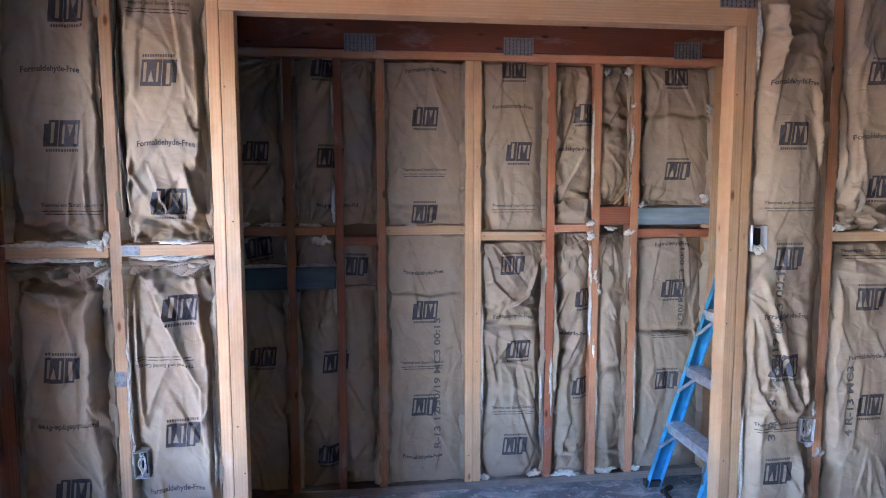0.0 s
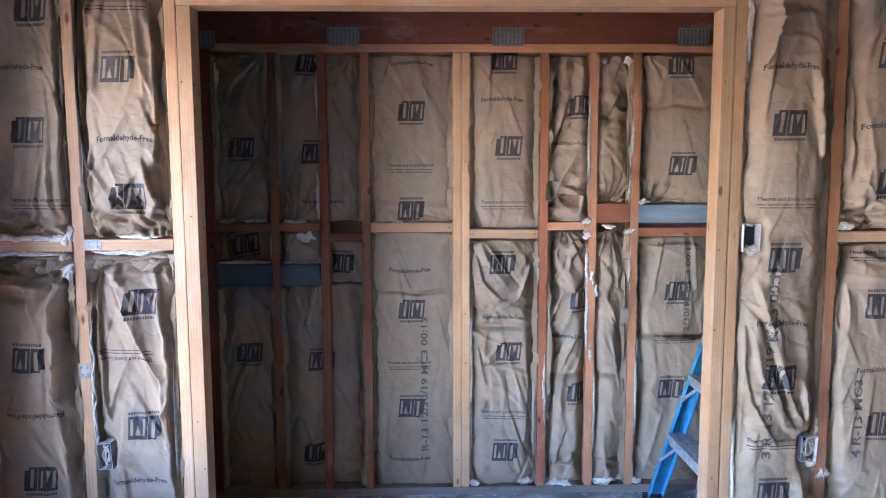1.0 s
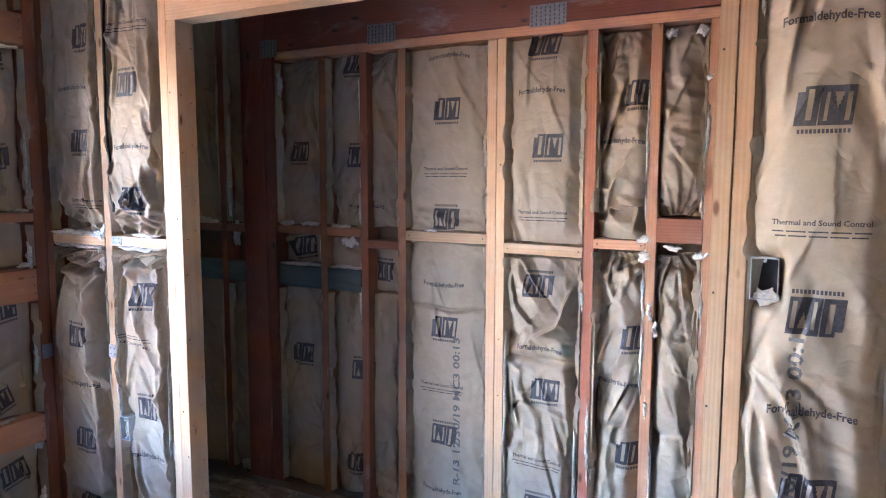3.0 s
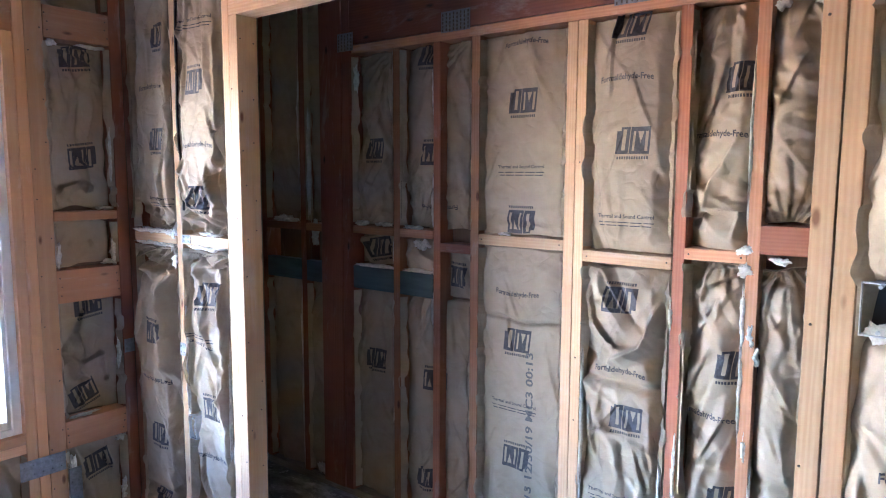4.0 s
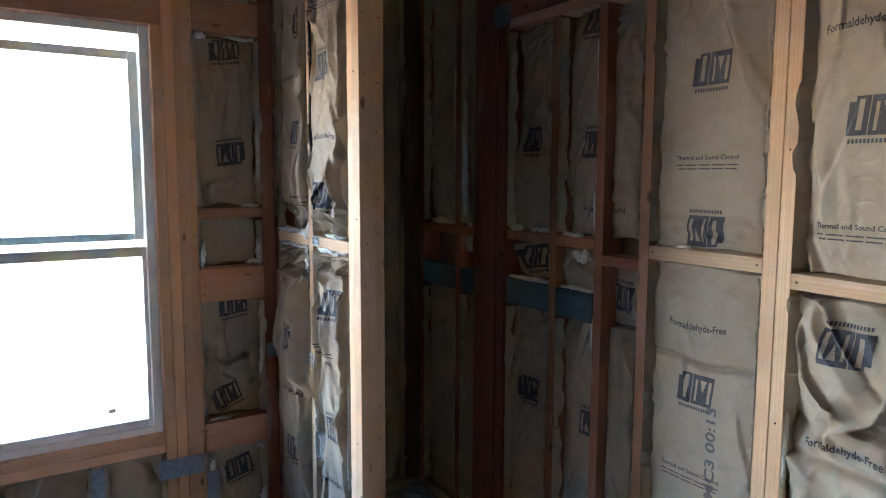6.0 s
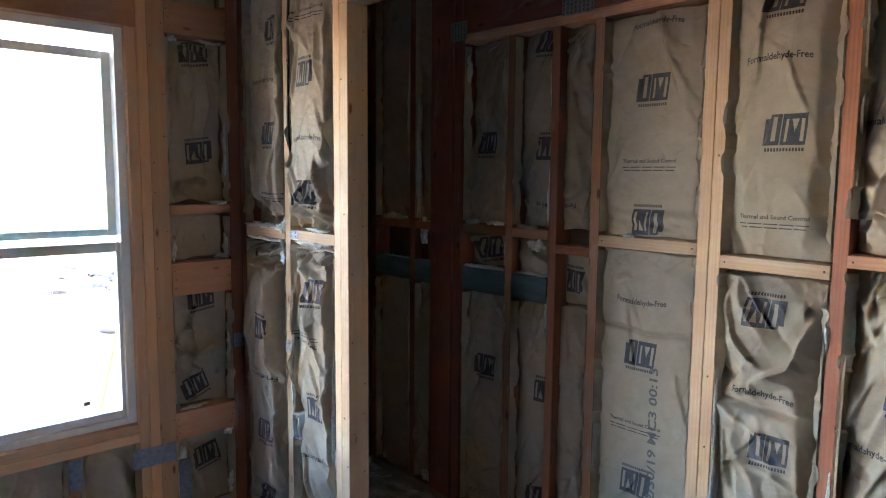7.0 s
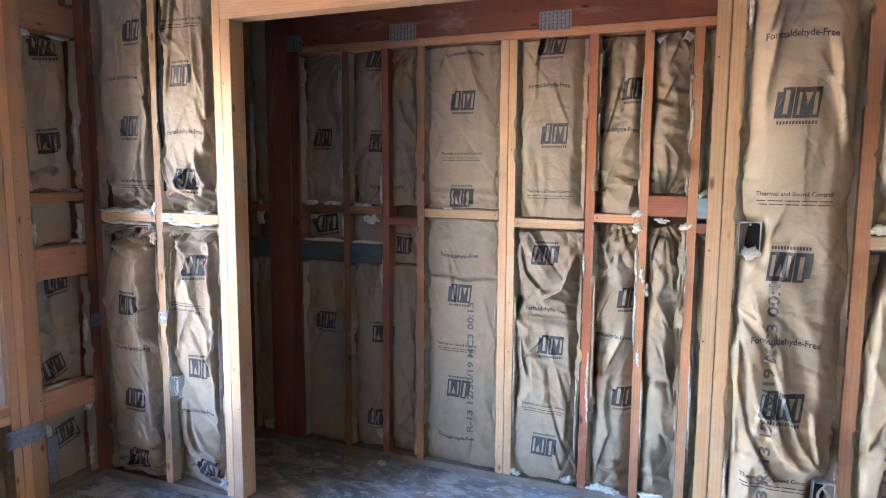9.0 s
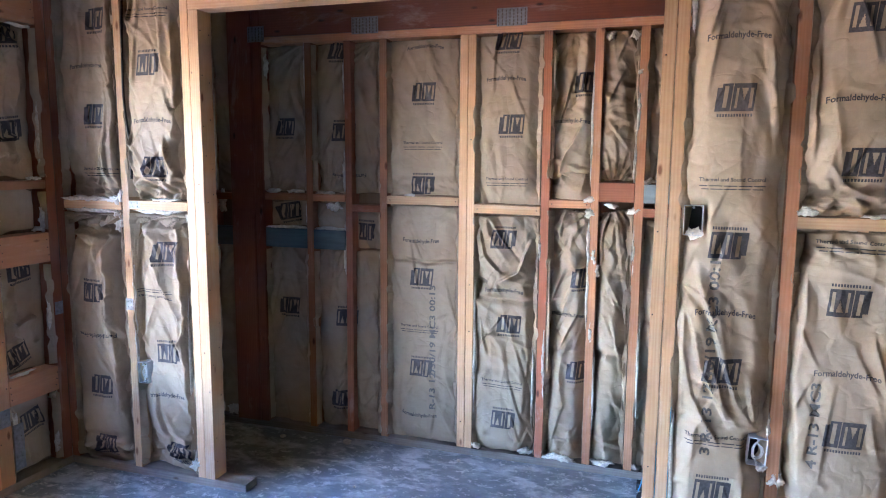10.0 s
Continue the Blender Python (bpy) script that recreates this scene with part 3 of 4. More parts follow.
def marks(name, spec, pts, faces, parent, label="", ink=None):
    me = bpy.data.meshes.new(name)
    me.from_pydata(drape(spec, pts), [], faces)
    me.materials.append(ink or INK)
    ob = new(name, me)
    ob.parent = parent
    if name in ("printed_text", "printed_bar"):
        tagged(ob, kind="stuff")
    return tagged(ob, label) if label else ob


def print_text(spec, parent, u, v, body, length, turn=0.0, squeeze=1.0, arc=0.0, ink=None):
    co, faces = text_outline(body)
    wide = max(p[0] for p in co) - min(p[0] for p in co)
    k, c, s = length / wide, math.cos(radians(turn)), math.sin(radians(turn))
    pts = []
    for x, y in co:
        x, y = x * k, y * k * squeeze
        y += arc * (1 - (2 * x / length) ** 2)
        pts.append((u + c * x - s * y, v + s * x + c * y))
    marks("printed_text", spec, pts, faces, parent, ink=ink)


def grid_mark(spec, parent, name, u, v, w, h, nx, ny, keep, turn=0.0, label="", shear=0.0):
    c, s = math.cos(radians(turn)), math.sin(radians(turn))
    pts, faces = [], []
    for j in range(ny + 1):
        for i in range(nx + 1):
            x, y = (i / nx - 0.5) * w, (j / ny - 0.5) * h
            x += shear * y
            pts.append((u + c * x - s * y, v + s * x + c * y))
    for j in range(ny):
        for i in range(nx):
            if keep((i + 0.5) / nx, (j + 0.5) / ny):
                k = j * (nx + 1) + i
                faces.append((k, k + 1, k + nx + 2, k + nx + 1))
    return marks(name, spec, pts, faces, parent, label)


def emblem(x, y):
    """Two dark blocks with a slim gap, pale slanted bars and a wedge."""
    if not 0.03 < x < 0.97 or 0.395 < x < 0.425 or (x < 0.15 and y > 0.85):
        return False
    if 0.22 < x < 0.30 and 0.14 < y < 0.92:
        return False
    if (0.50 < x < 0.565 or 0.835 < x < 0.91) and 0.12 < y < 0.84:
        return False
    return not (0.40 < y < 0.84 and abs(x - 0.70) < 0.18 * (y - 0.40))


def print_logo(spec, parent, u, v, turn=0.0, w=0.130):
    ob = grid_mark(spec, parent, "printed_emblem", u, v, w, w * 0.70, 52, 36, emblem, turn, shear=0.10)
    c, s = math.cos(radians(turn)), math.sin(radians(turn))
    off = -w * 0.45
    grid_mark(spec, parent, "printed_bar", u - s * off, v + c * off, w * 0.86, 0.010, 39, 2,
              lambda x, y: (int(x * 39) % 3) != 2, turn)
    return ob


def print_line(spec, parent, u, v, turn=0.0, length=0.21):
    print_text(spec, parent, u, v, "Thermal and Sound Control", length, turn)
    c, s = math.cos(radians(turn)), math.sin(radians(turn))
    for off, part_len in ((-0.021, 1.0), (-0.032, 0.93)):
        grid_mark(spec, parent, "printed_bar", u - s * off, v + c * off, length * part_len, 0.0035, 40, 1,
                  lambda x, y: (int(x * 40) % 9) != 5, turn)


def ribbon(spec, parent, side, v0, v1, seed, width=0.030, out=0.007, stand=0.0):
    """A stapled paper flange along one stud, wavy, doubled and slightly lifted."""
    u0, u1, _, _ = spec["box"]
    place = WALLS[spec["wall"]]
    n = max(8, int((v1 - v0) / 0.010))
    bm = bmesh.new()
    rows = []
    for j in range(n + 1):
        v = v0 + (v1 - v0) * j / n
        kink = facets(v * 26, seed, 3.0), facets(v * 11, seed, 9.0)
        wd = width * (0.60 + 0.30 * kink[1] + 0.08 * kink[0])
        lift = out - 0.004 + 0.008 * kink[1] + 0.002 * kink[0]
        row = []
        for i in range(4):
            t = i / 3
            d = lift + (0.010 * kink[0] - 0.010) * t - 0.010 * t * t
            if stand:
                d = -0.012 + stand * t * (0.75 + 0.9 * kink[1] + 0.25 * kink[0])
            over = 0.001 if stand else -0.007 - 0.014 * kink[0] - 0.008 * kink[1] if kink[0] + kink[1] > -0.25 else 0.001
            if i == 0 and not stand:
                d = max(d, 0.0015)
            row.append(bm.verts.new(place(u0 + t * wd + over if side < 0 else u1 - t * wd - over, v, d)))
        rows.append(row)
    for a, b in zip(rows, rows[1:]):
        for i in range(3):
            bm.faces.new((a[i], a[i + 1], b[i + 1], b[i]))
    bmesh.ops.solidify(bm, geom=bm.faces[:], thickness=0.0012)
    return part("flange", bm, KRAFT_EDGE_LIT, parent, "stapled paper flange in a lit, lightened kraft")


def crest(spec, parent, v, out, drop, seed):
    """Loose crumpled paper flaring out over the end of a batt and drooping."""
    u0, u1, _, _ = spec["box"]
    place = WALLS[spec["wall"]]
    nu, nv = 56, 14
    pts, faces = [], []
    for j in range(nv + 1):
        t = j / nv
        for i in range(nu + 1):
            s = i / nu
            u = u0 + 0.004 + s * (u1 - u0 - 0.008)
            big, fine = facets(u * 13 + t * 1.2, t * 1.5, seed), facets(u * 30 + t * 3, t * 4.0, seed + 5)
            d = -0.020 + t * out * (0.75 + 0.9 * big) + 0.012 * fine * t
            z = v - drop * t * t * (1.0 + 0.8 * big) + 0.016 * big * (1 - t) + 0.014 * fine * t
            pts.append((u, z, d))
    bm = bmesh.new()
    verts = [bm.verts.new(place(*p)) for p in pts]
    for j in range(nv):
        for i in range(nu):
            k = j * (nu + 1) + i
            bm.faces.new((verts[k], verts[k + 1], verts[k + nu + 2], verts[k + nu + 1]))
    bmesh.ops.solidify(bm, geom=bm.faces[:], thickness=0.0012)
    return part("loose_flap", bm, KRAFT_EDGE_LIT, parent, "loose crumpled paper flap")


BATT_COUNT = [0]


def batt(wall, box, label, prints=(), flanges="lr", **look_of):
    """A paper-faced batt between two studs; prints are (kind, u, v, turn)."""
    BATT_COUNT[0] += 1
    spec = dict(wall=wall, box=box, seed=BATT_COUNT[0] * 1.37, **look_of)
    f, warp = batt_surface(spec), batt_warp(spec)
    spec["depth"], spec["warp"] = f, warp
    u0, u1, v0, v1 = box
    step = look_of.get("step", 0.0054)
    nu, nv = max(10, int((u1 - u0) / step)), max(10, int((v1 - v0) / step))
    place = WALLS[wall]
    pts, faces = [], []
    for j in range(nv + 1):
        v = v0 + (v1 - v0) * j / nv
        for i in range(nu + 1):
            u = u0 + (u1 - u0) * i / nu
            pts.append(place(*warp(u, v), f(u, v)))
    for j in range(nv):
        for i in range(nu):
            k = j * (nu + 1) + i
            faces.append((k, k + 1, k + nu + 2, k + nu + 1))
    ring = [i for i in range(nu + 1)] + [j * (nu + 1) + nu for j in range(1, nv + 1)]
    ring += [nv * (nu + 1) + i for i in range(nu - 1, -1, -1)] + [j * (nu + 1) for j in range(nv - 1, 0, -1)]
    base = len(pts)
    for k in ring:
        j, i = divmod(k, nu + 1)
        pts.append(place(*warp(u0 + (u1 - u0) * i / nu, v0 + (v1 - v0) * j / nv), -0.084))
    m_ = len(ring)
    for i in range(m_):
        faces.append((ring[i], base + i, base + (i + 1) % m_, ring[(i + 1) % m_]))
    faces.append(tuple(base + i for i in range(m_)))
    me = bpy.data.meshes.new("insulation_batt")
    me.from_pydata(pts, [], faces)
    me.materials.append(KRAFT)
    me.polygons.foreach_set("use_smooth", [True] * len(me.polygons))
    ob = tagged(new("insulation_batt", me), label, "insulation batt", "paper-faced batts between the studs")
    for kind, u, v, turn in prints:
        if kind == "logo":
            print_logo(spec, ob, u, v, turn)
        elif kind == "free":
            print_text(spec, ob, u, v, "Formaldehyde-Free", 0.195, turn, 1.15, look_of.get("arc", 0.008))
        elif kind == "line":
            print_line(spec, ob, u, v, turn)
        else:
            print_text(spec, ob, u, v, kind[0], kind[1], turn, 0.7, 0.0, INK_PALE)
    k = BATT_COUNT[0]
    if "l" in flanges:
        ribbon(spec, ob, -1, v0 + 0.01, v1 - 0.01, k * 3.3, look_of.get("tab", 0.042))
    if "r" in flanges:
        ribbon(spec, ob, 1, v0 + 0.01, v1 - 0.01, k * 3.3 + 50, look_of.get("tab", 0.042))
    for side, va, vb in look_of.get("flaps", ()):
        ribbon(spec, ob, side, va, vb, k * 2.1 + va * 7, 0.030, 0.0, 0.042)
    for v, out, drop in look_of.get("crests", ()):
        crest(spec, ob, v, out, drop, k * 1.7)
    return ob


LOW = SOLE + 0.004
# closet back
batt("back", (-1.186, -0.917, 1.256, 2.34), "brown kraft batt in deep closet shade", crumple=0.8)
batt("back", (-1.186, -0.917, LOW, 0.958), "brown kraft batt in deep closet shade", crumple=0.8)
batt("back", (-0.875, -0.744, 1.256, 2.34), "narrow dark kraft batt beside the red post", crumple=0.9)
batt("back", (-0.875, -0.744, LOW, 0.958), "narrow dark kraft batt beside the red post", crumple=0.9)
batt("back", (-0.543, -0.290, 1.262, 2.036), "brown kraft batt with loose upper edge", [("logo", -0.42, 1.61, 0)], bulge=-0.012, crumple=1.2, flaps=((1, 1.4, 1.95), (-1, 1.5, 2.0)), fans=((-0.31, 2.03, 0.3, 0.036, 3.2), (-0.5, 1.25, 0.2, 0.026, 3.0)))
batt("back", (-0.543, -0.290, 1.070, 1.217), "short crumpled kraft offcut above a teal block", [("logo", -0.42, 1.16, 10)], crumple=2.0, flanges="")
batt("back", (-0.543, -0.290, LOW, 0.958), "brown kraft batt below a teal block", [("logo", -0.41, 0.64, 0)], bulge=-0.010, crumple=1.0)
batt("back", (-0.248, 0.134, 1.260, 2.036), "brown kraft batt passing behind a red stud",
     [("logo", -0.08, 1.58, 180), ("free", -0.05, 1.36, 180), ("logo", -0.10, 2.0, 0)], bulge=-0.020, crumple=0.9, edge=-0.05, pinch=((-0.043, 0.035),), fans=((-0.20, 1.25, 0.3, 0.034, 3.2), (0.1, 2.03, 0.25, 0.03, 3.0)), flaps=((-1, 1.3, 1.95),))
batt("back", (-0.248, -0.064, 1.070, 1.215), "short crumpled kraft offcut above a teal block", crumple=2.2, flanges="")
batt("back", (-0.248, 0.134, LOW, 0.958), "brown kraft batt passing behind a red stud",
     [("logo", -0.07, 0.59, 180), ("logo", -0.10, 0.14, 0)], bulge=-0.020, crumple=0.9, edge=-0.05, pinch=((-0.043, 0.035),))
batt("back", (-0.022, 0.134, 0.963, 1.165), "short kraft piece between blocking", [("logo", 0.03, 1.06, 180)], crumple=0.9, bulge=-0.03, edge=-0.05, flanges="")
batt("back", (0.178, 0.558, 1.260, 2.030), "smooth kraft batt with clear printed marks",
     [("free", 0.375, 1.985, 0), ("logo", 0.370, 1.775, 0), ("line", 0.365, 1.525, 0), ("logo", 0.365, 1.312, 180)],
     bulge=-0.008, crumple=0.30, arc=0.012, folds=((1.36, 0.02, -0.010),), waist=((1.30, 0.03, 0.003),))
batt("back", (0.178, 0.558, LOW, 1.210), "smooth bluish-lit kraft batt with date stamp",
     [("free", 0.358, 1.035, 0), ("logo", 0.365, 0.845, 0), ("line", 0.350, 0.585, 0), ("logo", 0.360, 0.360, 180),
      ("free", 0.350, 0.110, 0), (("R-13 12/30/19 MC3 00:13", 0.66), 0.425, 0.475, 90)],
     bulge=-0.006, crumple=0.32, arc=-0.008, folds=((0.925, 0.008, -0.014), (1.10, 0.04, 0.006)))
batt("back", (0.642, 0.964, 1.228, 2.030), "rounded kraft batt with clear printed marks",
     [("free", 0.79, 1.82, 0), ("logo", 0.822, 1.612, 0), ("line", 0.80, 1.352, 0), ("logo", 0.80, 2.005, 0)],
     bulge=0.010, crumple=0.45, folds=((1.45, 0.1, 0.006),))
batt("back", (0.642, 0.964, LOW, 1.176), "bulging creased kraft batt in three puffs",
     [("logo", 0.795, 1.06, 180), ("free", 0.80, 0.80, 0), ("logo", 0.828, 0.638, 0), ("line", 0.80, 0.345, 0), ("logo", 0.81, 0.148, 180)],
     creases=((((0.665, 1.12), (0.70, 0.98), (0.80, 0.88)), 0.030, 0.05), (((0.94, 1.08), (0.87, 0.90), (0.76, 0.84)), 0.030, -0.05), (((0.67, 0.70), (0.72, 0.45)), 0.025, 0.05), (((0.93, 0.50), (0.90, 0.15)), 0.02, 0.04)), bulge=0.022, crumple=0.9, folds=((0.76, 0.016, -0.030), (0.40, 0.03, -0.012)), waist=((0.86, 0.06, 0.004),))
batt("back", (1.008, 1.398, 1.348, 2.030), "badly crumpled kraft batt squeezed behind a stud",
     [("logo", 1.172, 1.80, 0), ("free", 1.09, 1.62, 0)], bulge=0.016, crumple=0.9, edge=-0.03, pinch=((1.221, 0.030),), tilt=0.1,
     waist=((1.40, 0.05, 0.005), (1.75, 0.2, 0.003)), fans=((1.30, 1.33, 0.26, 0.022, 3.4), (1.10, 2.04, 0.16, 0.012, 3.0)), flaps=((1, 1.4, 1.9), (-1, 1.45, 1.95)))
batt("back", (1.008, 1.200, 1.259, 1.385), "short crumpled kraft end above blocking", crumple=2.0, bulge=0.022, flanges="")
batt("back", (1.008, 1.398, LOW, 1.215), "crumpled kraft batt pinched by a narrow stud",
     [("logo", 1.185, 0.885, 0), ("logo", 1.175, 0.43, 0), ("free", 1.09, 0.70, 0)], tab=0.056, bulge=0.018, crumple=1.1, edge=-0.03, pinch=((1.221, 0.045),), tilt=0.12,
     folds=((0.52, 0.02, -0.02),), waist=((0.08, 0.06, 0.005),), fans=((1.30, 1.24, 0.36, 0.044, 3.6), (1.10, 1.24, 0.28, 0.036, 3.2)), flaps=((1, 0.2, 1.1), (-1, 0.3, 1.0)))
batt("back", (1.442, 1.820, 1.342, 2.030), "kraft batt with a horizontal fold",
     [("logo", 1.625, 1.985, 0), ("logo", 1.648, 1.520, 180)], bulge=0.000, crumple=0.7, folds=((1.80, 0.015, -0.016),), waist=((1.37, 0.03, 0.005),), fans=((1.46, 1.32, 0.16, 0.024, 3.0),))
batt("back", (1.442, 1.820, LOW, 1.182), "kraft batt with date stamp behind the ladder",
     [("logo", 1.642, 0.922, 0), ("logo", 1.622, 0.440, 180), (("12/30/19 MC3 00:13", 0.46), 1.690, 0.93, 90), ("free", 1.64, 1.145, 0),
      ("line", 1.64, 0.70, 0)], bulge=-0.004, crumple=0.55, folds=((0.70, 0.012, -0.018),))
batt("back", (1.906, 2.308, LOW, 2.030), "brown kraft batt at the closet end", crumple=0.8)
# closet front, window side
batt("front", (-1.180, -0.843, 1.250, 2.395), "greenish-lit kraft batt with loose folds at one stud",
     [("logo", -0.975, 1.638, 0), ("logo", -0.94, 2.06, 0), ("line", -0.955, 1.39, 0), ("free", -1.00, 1.85, 0)],
     creases=((((-0.862, 2.60), (-0.855, 1.75), (-0.862, 1.10)), 0.050, 0.115), (((-0.93, 1.58), (-0.985, 1.24)), 0.022, 0.05), (((-1.15, 1.75), (-1.12, 1.28)), 0.03, -0.03), (((-0.90, 1.62), (-0.89, 1.27)), 0.03, 0.03)),
     tab=0.056, bulge=0.000, crumple=0.55, tilt=-0.22, waist=((1.29, 0.06, 0.010),), fans=((-0.87, 1.24, 0.22, 0.012, 3.4),), flaps=((-1, 1.3, 2.1),))
batt("front", (-1.180, -0.843, LOW, 1.196), "bulging kraft batt with crushed top",
     [("logo", -1.005, 0.812, 180), ("free", -0.995, 0.61, 180), ("logo", -0.99, 0.365, 0), ("logo", -1.0, 0.06, 0)],
     creases=((((-0.875, 1.18), (-0.905, 0.80), (-0.90, 0.62)), 0.045, 0.05), (((-0.93, 1.17), (-0.90, 0.85)), 0.035, -0.035), (((-0.885, 0.62), (-0.865, 0.10)), 0.035, 0.04), (((-1.16, 1.12), (-0.90, 1.05)), 0.03, 0.05), (((-1.15, 1.02), (-1.10, 0.70)), 0.025, -0.04)),
     tab=0.056, bulge=0.034, crumple=0.95, tilt=0.15, folds=((1.08, 0.05, -0.020), (0.10, 0.02, -0.02)), waist=((1.13, 0.07, 0.012), (0.03, 0.05, 0.009)), fans=((-0.86, 1.22, 0.30, 0.040, 3.2), (-1.17, 1.22, 0.18, 0.026, 3.0)), flaps=((1, 0.05, 0.62), (1, 0.66, 1.17), (-1, 0.5, 1.1)), crests=((1.186, 0.085, 0.075),))
batt("front", (-0.799, -0.482, 1.254, 2.395), "bright kraft batt creased above the blocking",
     [("line", -0.640, 2.08, 0), ("logo", -0.640, 1.845, 180), ("free", -0.625, 1.60, 0), ("logo", -0.620, 1.402, 0)],
     creases=((((-0.575, 1.55), (-0.50, 1.28)), 0.035, 0.05), (((-0.70, 1.55), (-0.62, 1.36), (-0.52, 1.30)), 0.022, -0.05), (((-0.53, 2.1), (-0.51, 1.65), (-0.53, 1.5)), 0.030, 0.035), (((-0.75, 1.62), (-0.76, 1.28)), 0.025, 0.05)), pinch=((-0.790, 0.016),),
     tab=0.056, bulge=0.034, crumple=0.95, tilt=0.3, edge=-0.022, waist=((1.31, 0.07, 0.010),), fans=((-0.52, 1.22, 0.20, 0.034, 3.2), (-0.79, 1.23, 0.16, 0.024, 3.0)), flaps=((-1, 1.3, 2.2), (1, 1.28, 1.7)))
batt("front", (-0.799, -0.482, LOW, 1.200), "sagging kraft batt with deep diagonal folds",
     [("logo", -0.602, 1.02, 0), ("line", -0.665, 0.81, 180), ("logo", -0.612, 0.545, 180), ("free", -0.64, 0.335, 0), ("logo", -0.60, 0.06, 0)],
     creases=((((-0.745, 1.18), (-0.66, 0.98), (-0.545, 0.72), (-0.53, 0.45)), 0.034, -0.085), (((-0.77, 1.15), (-0.755, 0.85), (-0.735, 0.55)), 0.034, 0.05), (((-0.55, 1.15), (-0.515, 0.80), (-0.515, 0.20)), 0.032, 0.035), (((-0.70, 0.42), (-0.66, 0.10)), 0.020, 0.06)),
     tab=0.056, bulge=0.010, crumple=0.65, tilt=0.28, edge=-0.028, dents=((-0.766, 0.438, 0.035, 0.060),), folds=((0.90, 0.08, 0.012), (0.12, 0.02, -0.02)), waist=((1.14, 0.05, 0.008), (0.04, 0.06, 0.009)), fans=((-0.77, 1.23, 0.42, 0.020, 3.6), (-0.49, 1.22, 0.22, 0.018, 3.0)), flaps=((-1, 0.55, 1.17), (1, 0.1, 1.1)), crests=((1.190, 0.050, 0.060),))
# closet front, far side
batt("front", (1.592, 1.915, LOW, 2.395), "tall tan kraft batt with date stamp and diagonal folds",
     [("free", 1.742, 1.85, 0), ("logo", 1.742, 1.655, 0), ("line", 1.748, 1.383, 0), ("logo", 1.748, 1.160, 180), ("free", 1.750, 0.92, 0),
      ("logo", 1.750, 0.72, 0), ("line", 1.745, 0.475, 0), ("logo", 1.740, 0.268, 180), (("3 R-13 12/30/19 MC3 00:1", 0.70), 1.712, 0.76, 90)],
     creases=((((1.640, 1.10), (1.705, 0.90), (1.83, 0.53)), 0.026, -0.085), (((1.615, 0.98), (1.68, 0.72), (1.80, 0.50)), 0.020, -0.055), (((1.61, 0.84), (1.65, 0.62), (1.76, 0.44)), 0.016, 0.06), (((1.72, 0.74), (1.76, 0.60), (1.83, 0.50)), 0.012, 0.03), (((1.84, 1.86), (1.875, 1.62), (1.885, 1.50)), 0.028, 0.030), (((1.66, 2.30), (1.69, 2.02), (1.65, 1.85)), 0.050, 0.05), (((1.83, 0.72), (1.87, 0.52)), 0.035, -0.04), (((1.85, 0.36), (1.83, 0.12)), 0.045, 0.05), (((1.62, 1.05), (1.61, 0.35)), 0.025, -0.03)),
     tab=0.056, bulge=0.040, crumple=0.5, tilt=0.3, edge=-0.010, fans=((1.585, 1.02, 0.40, 0.012, 2.7),), dents=((1.632, 1.240, 0.041, 0.062), (1.885, 0.432, 0.041, 0.062)), folds=((1.255, 0.03, -0.008),), waist=((2.15, 0.2, 0.006), (0.62, 0.2, 0.002)))
batt("front", (1.960, 2.328, 1.268, 2.395), "tan kraft batt crushed above the blocking",
     [("logo", 2.125, 1.895, 180), ("free", 2.11, 1.64, 0), ("logo", 2.135, 1.445, 0)], creases=((((2.02, 1.46), (2.10, 1.36), (2.22, 1.31)), 0.018, 0.06), (((2.06, 2.05), (2.17, 1.72)), 0.018, 0.06), (((1.985, 1.9), (1.995, 1.4)), 0.025, 0.03)),
     tab=0.056, bulge=0.036, crumple=0.7, tilt=-0.15, edge=-0.016,
     waist=((1.32, 0.06, 0.014),), fans=((1.98, 1.25, 0.22, 0.014, 3.2),))
batt("front", (1.960, 2.328, LOW, 1.216), "tan kraft batt with lot stamp",
     [("line", 2.13, 1.185, 0), ("logo", 2.125, 0.985, 180), ("free", 2.135, 0.74, 0), ("logo", 2.14, 0.54, 0), (("4 R-13 MC3", 0.30), 2.05, 0.56, 90)],
     creases=((((2.00, 1.15), (1.985, 0.70), (2.01, 0.30)), 0.032, -0.04), (((2.20, 0.90), (2.30, 0.55)), 0.02, 0.05)),
     tab=0.056, bulge=0.040, crumple=0.7, tilt=0.1, edge=-0.018, waist=((1.16, 0.04, 0.007),))
# window wall
batt("left", (2.272, 2.533, 2.17, 2.395), "shaded kraft batt above a cross block", crumple=1.0, edge=-0.075, bulge=-0.048)
batt("left", (2.272, 2.533, 1.338, 2.032), "shaded purple-brown kraft batt, slumped", [("logo", 2.43, 1.56, 188), ("logo", 2.41, 1.985, 6)],
     creases=((((2.29, 1.66), (2.38, 1.52), (2.52, 1.56)), 0.030, 0.07), (((2.455, 2.02), (2.47, 1.75), (2.43, 1.50)), 0.034, 0.06), (((2.33, 2.00), (2.35, 1.72)), 0.022, -0.05), (((2.28, 1.42), (2.42, 1.46), (2.53, 1.40)), 0.028, 0.05)),
     fans=((2.30, 2.05, 0.30, 0.040, 3.0), (2.52, 1.32, 0.25, 0.036, 3.0)), crumple=1.8, edge=-0.075, bulge=-0.048)
